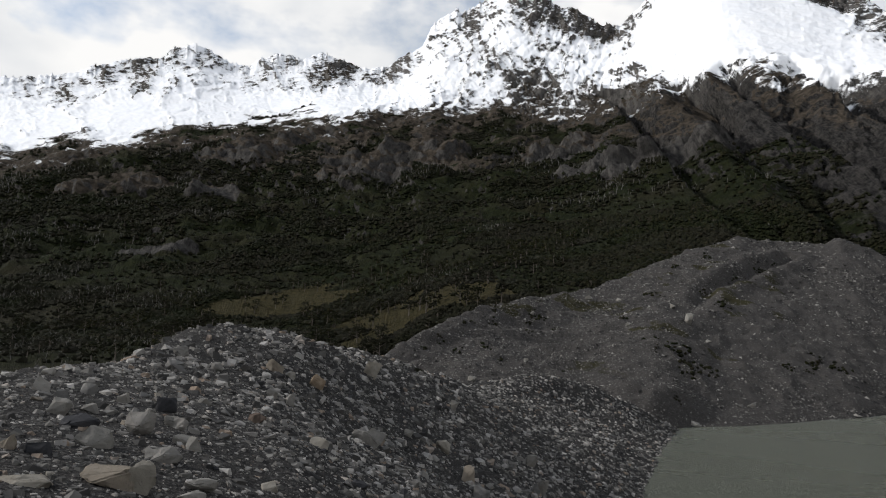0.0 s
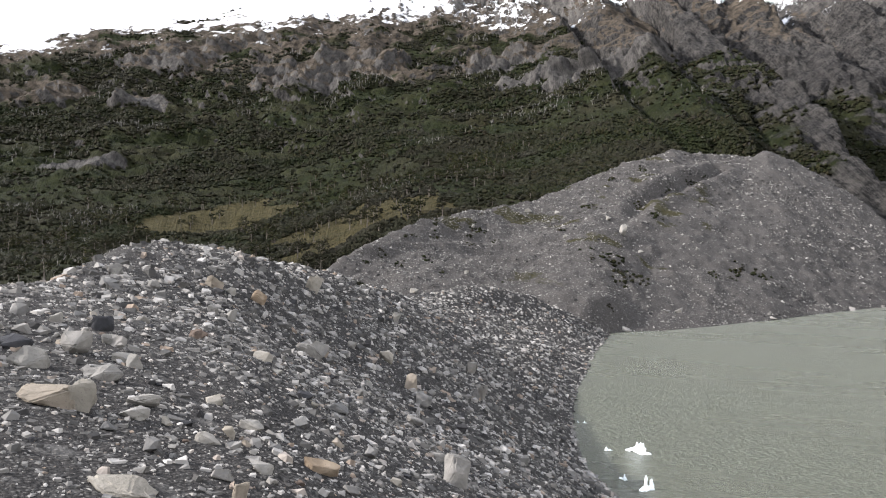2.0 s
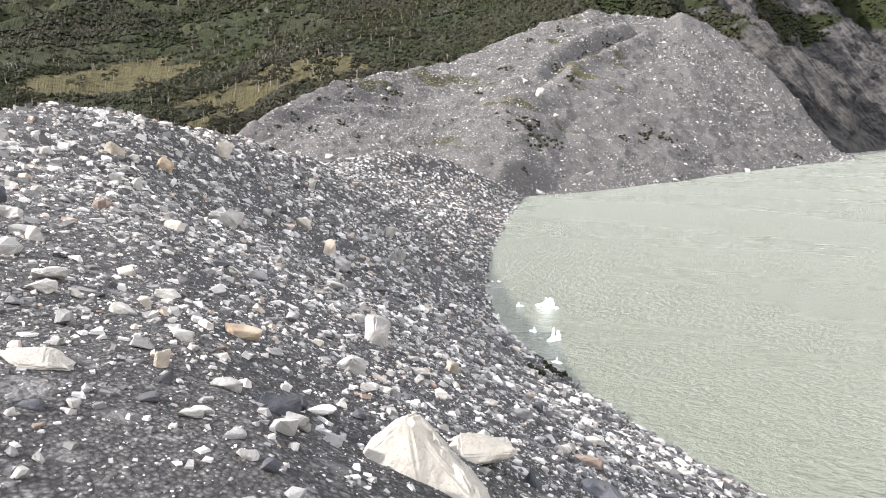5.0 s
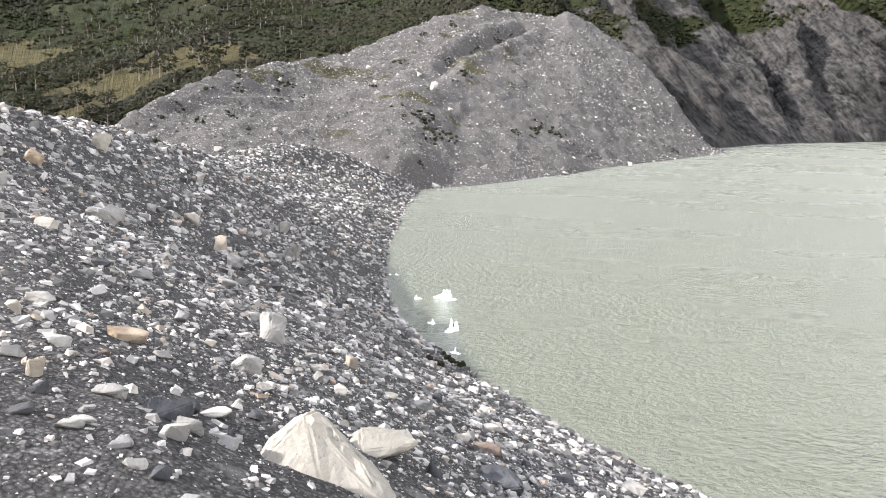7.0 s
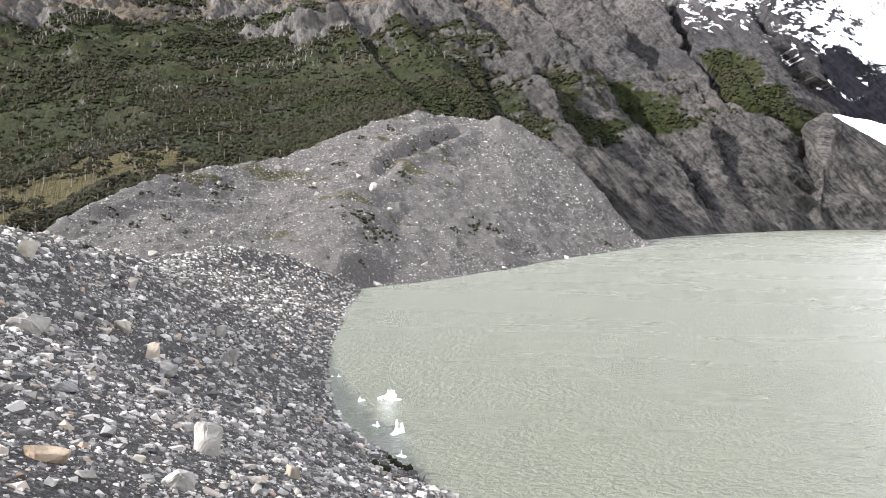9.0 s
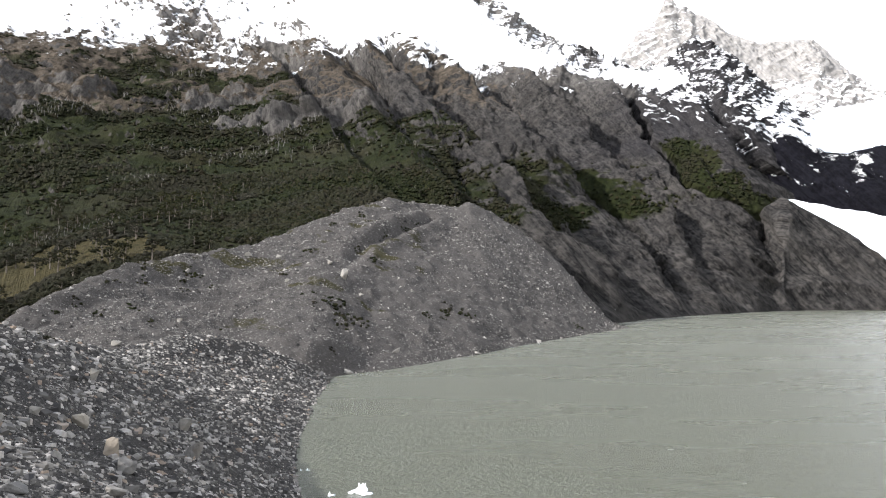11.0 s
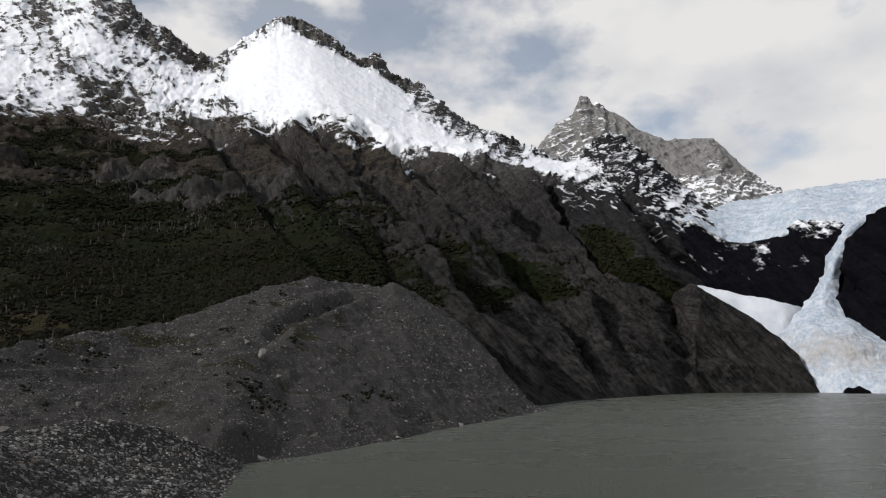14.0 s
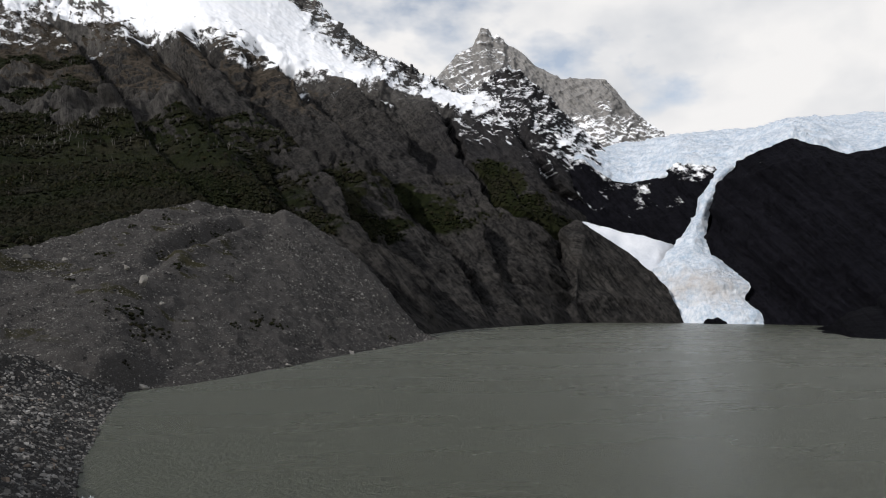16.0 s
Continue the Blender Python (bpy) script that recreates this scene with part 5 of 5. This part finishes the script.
def forest():
    rnd = np.random.RandomState(44)
    g = MASSIF_GRID
    r = np.linalg.norm(g - np.array(EYE), axis=2)
    w = area(g) / r ** 1.75 * smooth(0.3, 0.75, MASSIF_GREEN) * (g[:, :, 2] > -1) * (0.06 + 0.94 * smooth(-0.22, 0.12, fbm(g.reshape(-1, 3) / 105.0 + 40, 5)).reshape(r.shape))
    for count, shapes, near in ((13000, [bushy(k) for k in range(30)], True), (48000, [tuft(k) for k in range(30)], False)):
        p, n, u, v = cells(g, w * (r < 420 if near else r > 300), count, rnd)
        d = np.linalg.norm(p - np.array(EYE), axis=1)
        size = rnd.uniform(0.0045, 0.0105, count) * d ** 0.93 * 1.5
        size = np.clip(size, 1.1, 7.0)
        vv, ff = strew(shapes, p, size, frames_on(n, rnd, 0.2), rnd)
        tagged(new("forest", triangles("forest", vv, ff, FOREST)), "dense low beech forest in dull green and brown", "forest", kind="stuff")
    # dead, bleached trunks in belts
    belt = smooth(0.12, 0.45, fbm(g.reshape(-1, 3) / 130.0 * (1, 1, 2.2) + 12, 4)).reshape(r.shape)
    count = 2600
    p, n, u, v = cells(g, w * belt * (g[:, :, 0] < 0.1 * g[:, :, 1]), count, rnd)
    d = np.linalg.norm(p - np.array(EYE), axis=1)
    tall = rnd.uniform(0.006, 0.013, count) * d ** 0.95 * 1.3
    sv = np.array([(0.035, 0, -0.1), (-0.02, 0.03, -0.1), (-0.02, -0.03, -0.1), (0.012, 0.005, 1.0), (0.0, 0.0, 0.45), (0.02, 0.0, 0.38), (0.2, 0.06, 0.7), (-0.02, 0.0, 0.5), (0.0, 0.02, 0.58), (-0.17, -0.05, 0.86)])
    sf = np.array([(0, 1, 3), (1, 2, 3), (2, 0, 3), (4, 5, 6), (7, 8, 9)])
    turn = frames_on(np.tile((0, 0, 1.0), (count, 1)), rnd, 0.5)
    vv, ff = strew([(sv, sf), (sv * (0.8, 1.1, 0.8), sf)], p, tall, turn, rnd)
    tagged(new("dead_trunks", triangles("dead_trunks", vv, ff, DEADWOOD)), "bleached grey dead trunks standing in the forest", "dead trees", kind="stuff")


forest()


def beech(seed, tall):
    """A small wind-bent beech: trunk, limbs and a crown of leaf clumps."""
    rnd = random.Random(seed)
    bm = bmesh.new()

    def limb(a, b, ra, rb):
        a, b = Vector(a), Vector(b)
        side = (b - a).cross(Vector((0.3, 1, 0.2))).normalized()
        other = (b - a).normalized().cross(side)
        rings = []
        for c, q in ((a, ra), (b, rb)):
            rings.append([bm.verts.new(c + (side * math.cos(t) + other * math.sin(t)) * q) for t in (0, 1.256, 2.513, 3.77, 5.026)])
        for k in range(5):
            bm.faces.new((rings[0][k], rings[0][(k + 1) % 5], rings[1][(k + 1) % 5], rings[1][k]))
    lean = Vector((rnd.uniform(-0.1, 0.1), rnd.uniform(-0.1, 0.1), 0)) * tall
    mid, top = Vector((0, 0, 0.45 * tall)) + lean * 0.4, Vector((0, 0, 0.85 * tall)) + lean
    limb((0, 0, -0.3), mid, 0.035 * tall, 0.025 * tall)
    limb(mid, top, 0.025 * tall, 0.008 * tall)
    tips = [top]
    for k in range(7):
        a = k * 0.9 + rnd.uniform(-0.3, 0.3)
        s = Vector((0, 0, 0)).lerp(mid, rnd.uniform(0.7, 1)) if k < 3 else mid.lerp(top, rnd.uniform(0, 0.8))
        e = s + Vector((math.cos(a), math.sin(a), rnd.uniform(0.25, 0.7))) * tall * rnd.uniform(0.2, 0.34)
        limb(s, e, 0.012 * tall, 0.004 * tall)
        tips.append(e)
    trunk = bpy.data.meshes.new("trunk")
    bm.to_mesh(trunk)
    bm.free()
    trunk.materials.append(BARK)
    rs = np.random.RandomState(seed)
    k = 70
    at = np.array([tips[i] for i in rs.randint(len(tips), size=k)]) + rs.normal(size=(k, 3)) * tall * (0.1, 0.1, 0.065)
    vv, ff = strew([lump(i + 700, 1) for i in range(8)], at, rs.uniform(0.09, 0.2, k) * tall, frames_on(np.tile((0, 0, 1.0), (k, 1)), rs, 0.2), rs)
    root = new("tree")
    for nm, me in (("trunk", trunk), ("crown", triangles("crown", vv, ff, CROWN))):
        o = new(nm, me)
        o.parent = root
    return tagged(root, "small green beech tree at the forest edge", "tree", "beech trees at the forest edge")


VALLEY = tree_of("massif", "far_moraine", "near_moraine")


def valley_trees():
    rnd = random.Random(9)
    first = [beech(k, 1.0) for k in range(6)]
    made = 0
    for attempt in range(9000):
        if made >= 280:
            break
        b, r = rnd.uniform(-58, -8), rnd.uniform(190, 520)
        x, y = math.sin(radians(b)) * r, math.cos(radians(b)) * r
        hit = VALLEY.ray_cast(Vector((x, y, 400)), Vector((0, 0, -1)))
        if not hit[0] or hit[0].z < 0.5 or hit[2] is None:
            continue
        z = hit[0].z
        if LAND.ray_cast(Vector((x, y, 400)), Vector((0, 0, -1)))[0] and abs(ground_at(x, y)[0] - z) < 0.05:
            continue
        if noise.noise(Vector((x / 35.0, y / 35.0, 2.0))) < -0.12:
            continue
        tall = rnd.uniform(4.5, 8.5)
        m = pose(x, y, z, 0, 0, rnd.uniform(0, 360))
        if made < len(first):
            ob = first[made]
            ob.matrix_basis = m
        else:
            ob = copy_thing(rnd.choice(first), m)
        ob.scale = (tall * rnd.uniform(0.9, 1.25), tall * rnd.uniform(0.9, 1.25), tall)
        made += 1


valley_trees()


def shrubs():
    for k, (x, y, w) in enumerate(SHRUBS):
        rs = np.random.RandomState(k + 60)
        n = int(min(26, 5 + w * 3))
        at = np.stack([x + rs.normal(size=n) * w * 0.3, y + rs.normal(size=n) * w * 0.5, np.zeros(n)], 1)
        for q in at:
            q[2] = ground_at(q[0], q[1])[0] - 0.05
        vv, ff = strew([bushy(i + 40) for i in range(8)], at, rs.uniform(0.35, 1.0, n) * min(1.5, 0.5 + w * 0.16), frames_on(np.tile((0, 0, 1.0), (n, 1)), rs, 0.2), rs)
        tagged(new("shrub", triangles("shrub", vv, ff, FOREST)), "low dark green shrub patch on the gravel moraine", "shrub", "shrubs on the moraine")


shrubs()


# ---- floating ice ----
def floes():
    for k, (x, y, w, h) in enumerate([(x, y, w * 0.72, h * 0.5) for x, y, w, h in FLOES]):
        rs = random.Random(k + 2)
        bm = bmesh.new()
        lumps = 6 if w > 0.9 else 4
        for i in range(lumps):
            rr = w * rs.uniform(0.1, 0.22)
            off = (rs.uniform(-0.4, 0.4) * w, rs.uniform(-0.2, 0.2) * w)
            rise = h * (rs.uniform(0.8, 1.5) if i % 3 == 1 else rs.uniform(0.15, 0.4))
            if i % 3 == 1:
                rr *= 0.55
            for v in bmesh.ops.create_icosphere(bm, subdivisions=3, radius=1.0)["verts"]:
                q = v.co.copy()
                swell = 1 + 0.6 * noise.noise(q * 1.9 + Vector((k, i, 0))) + 0.4 * noise.noise(q * 4.5 + Vector((k, i, 4)))
                v.co = Vector((off[0] + q.x * rr * 1.5 * swell, off[1] + q.y * rr * swell, q.z * rise * swell + 0.01))
        me = bpy.data.meshes.new("ice_floe")
        bm.to_mesh(me)
        bm.free()
        me.polygons.foreach_set("use_smooth", np.ones(len(me.polygons), bool))
        me.materials.append(BERG)
        ob = new("ice_floe", me)
        ob.matrix_world = pose(x, y, 0.0, 0, 0, rs.uniform(-30, 30))
        tagged(ob, "small white lump of ice floating near the shore", "floating ice", "ice floes by the shore")


floes()
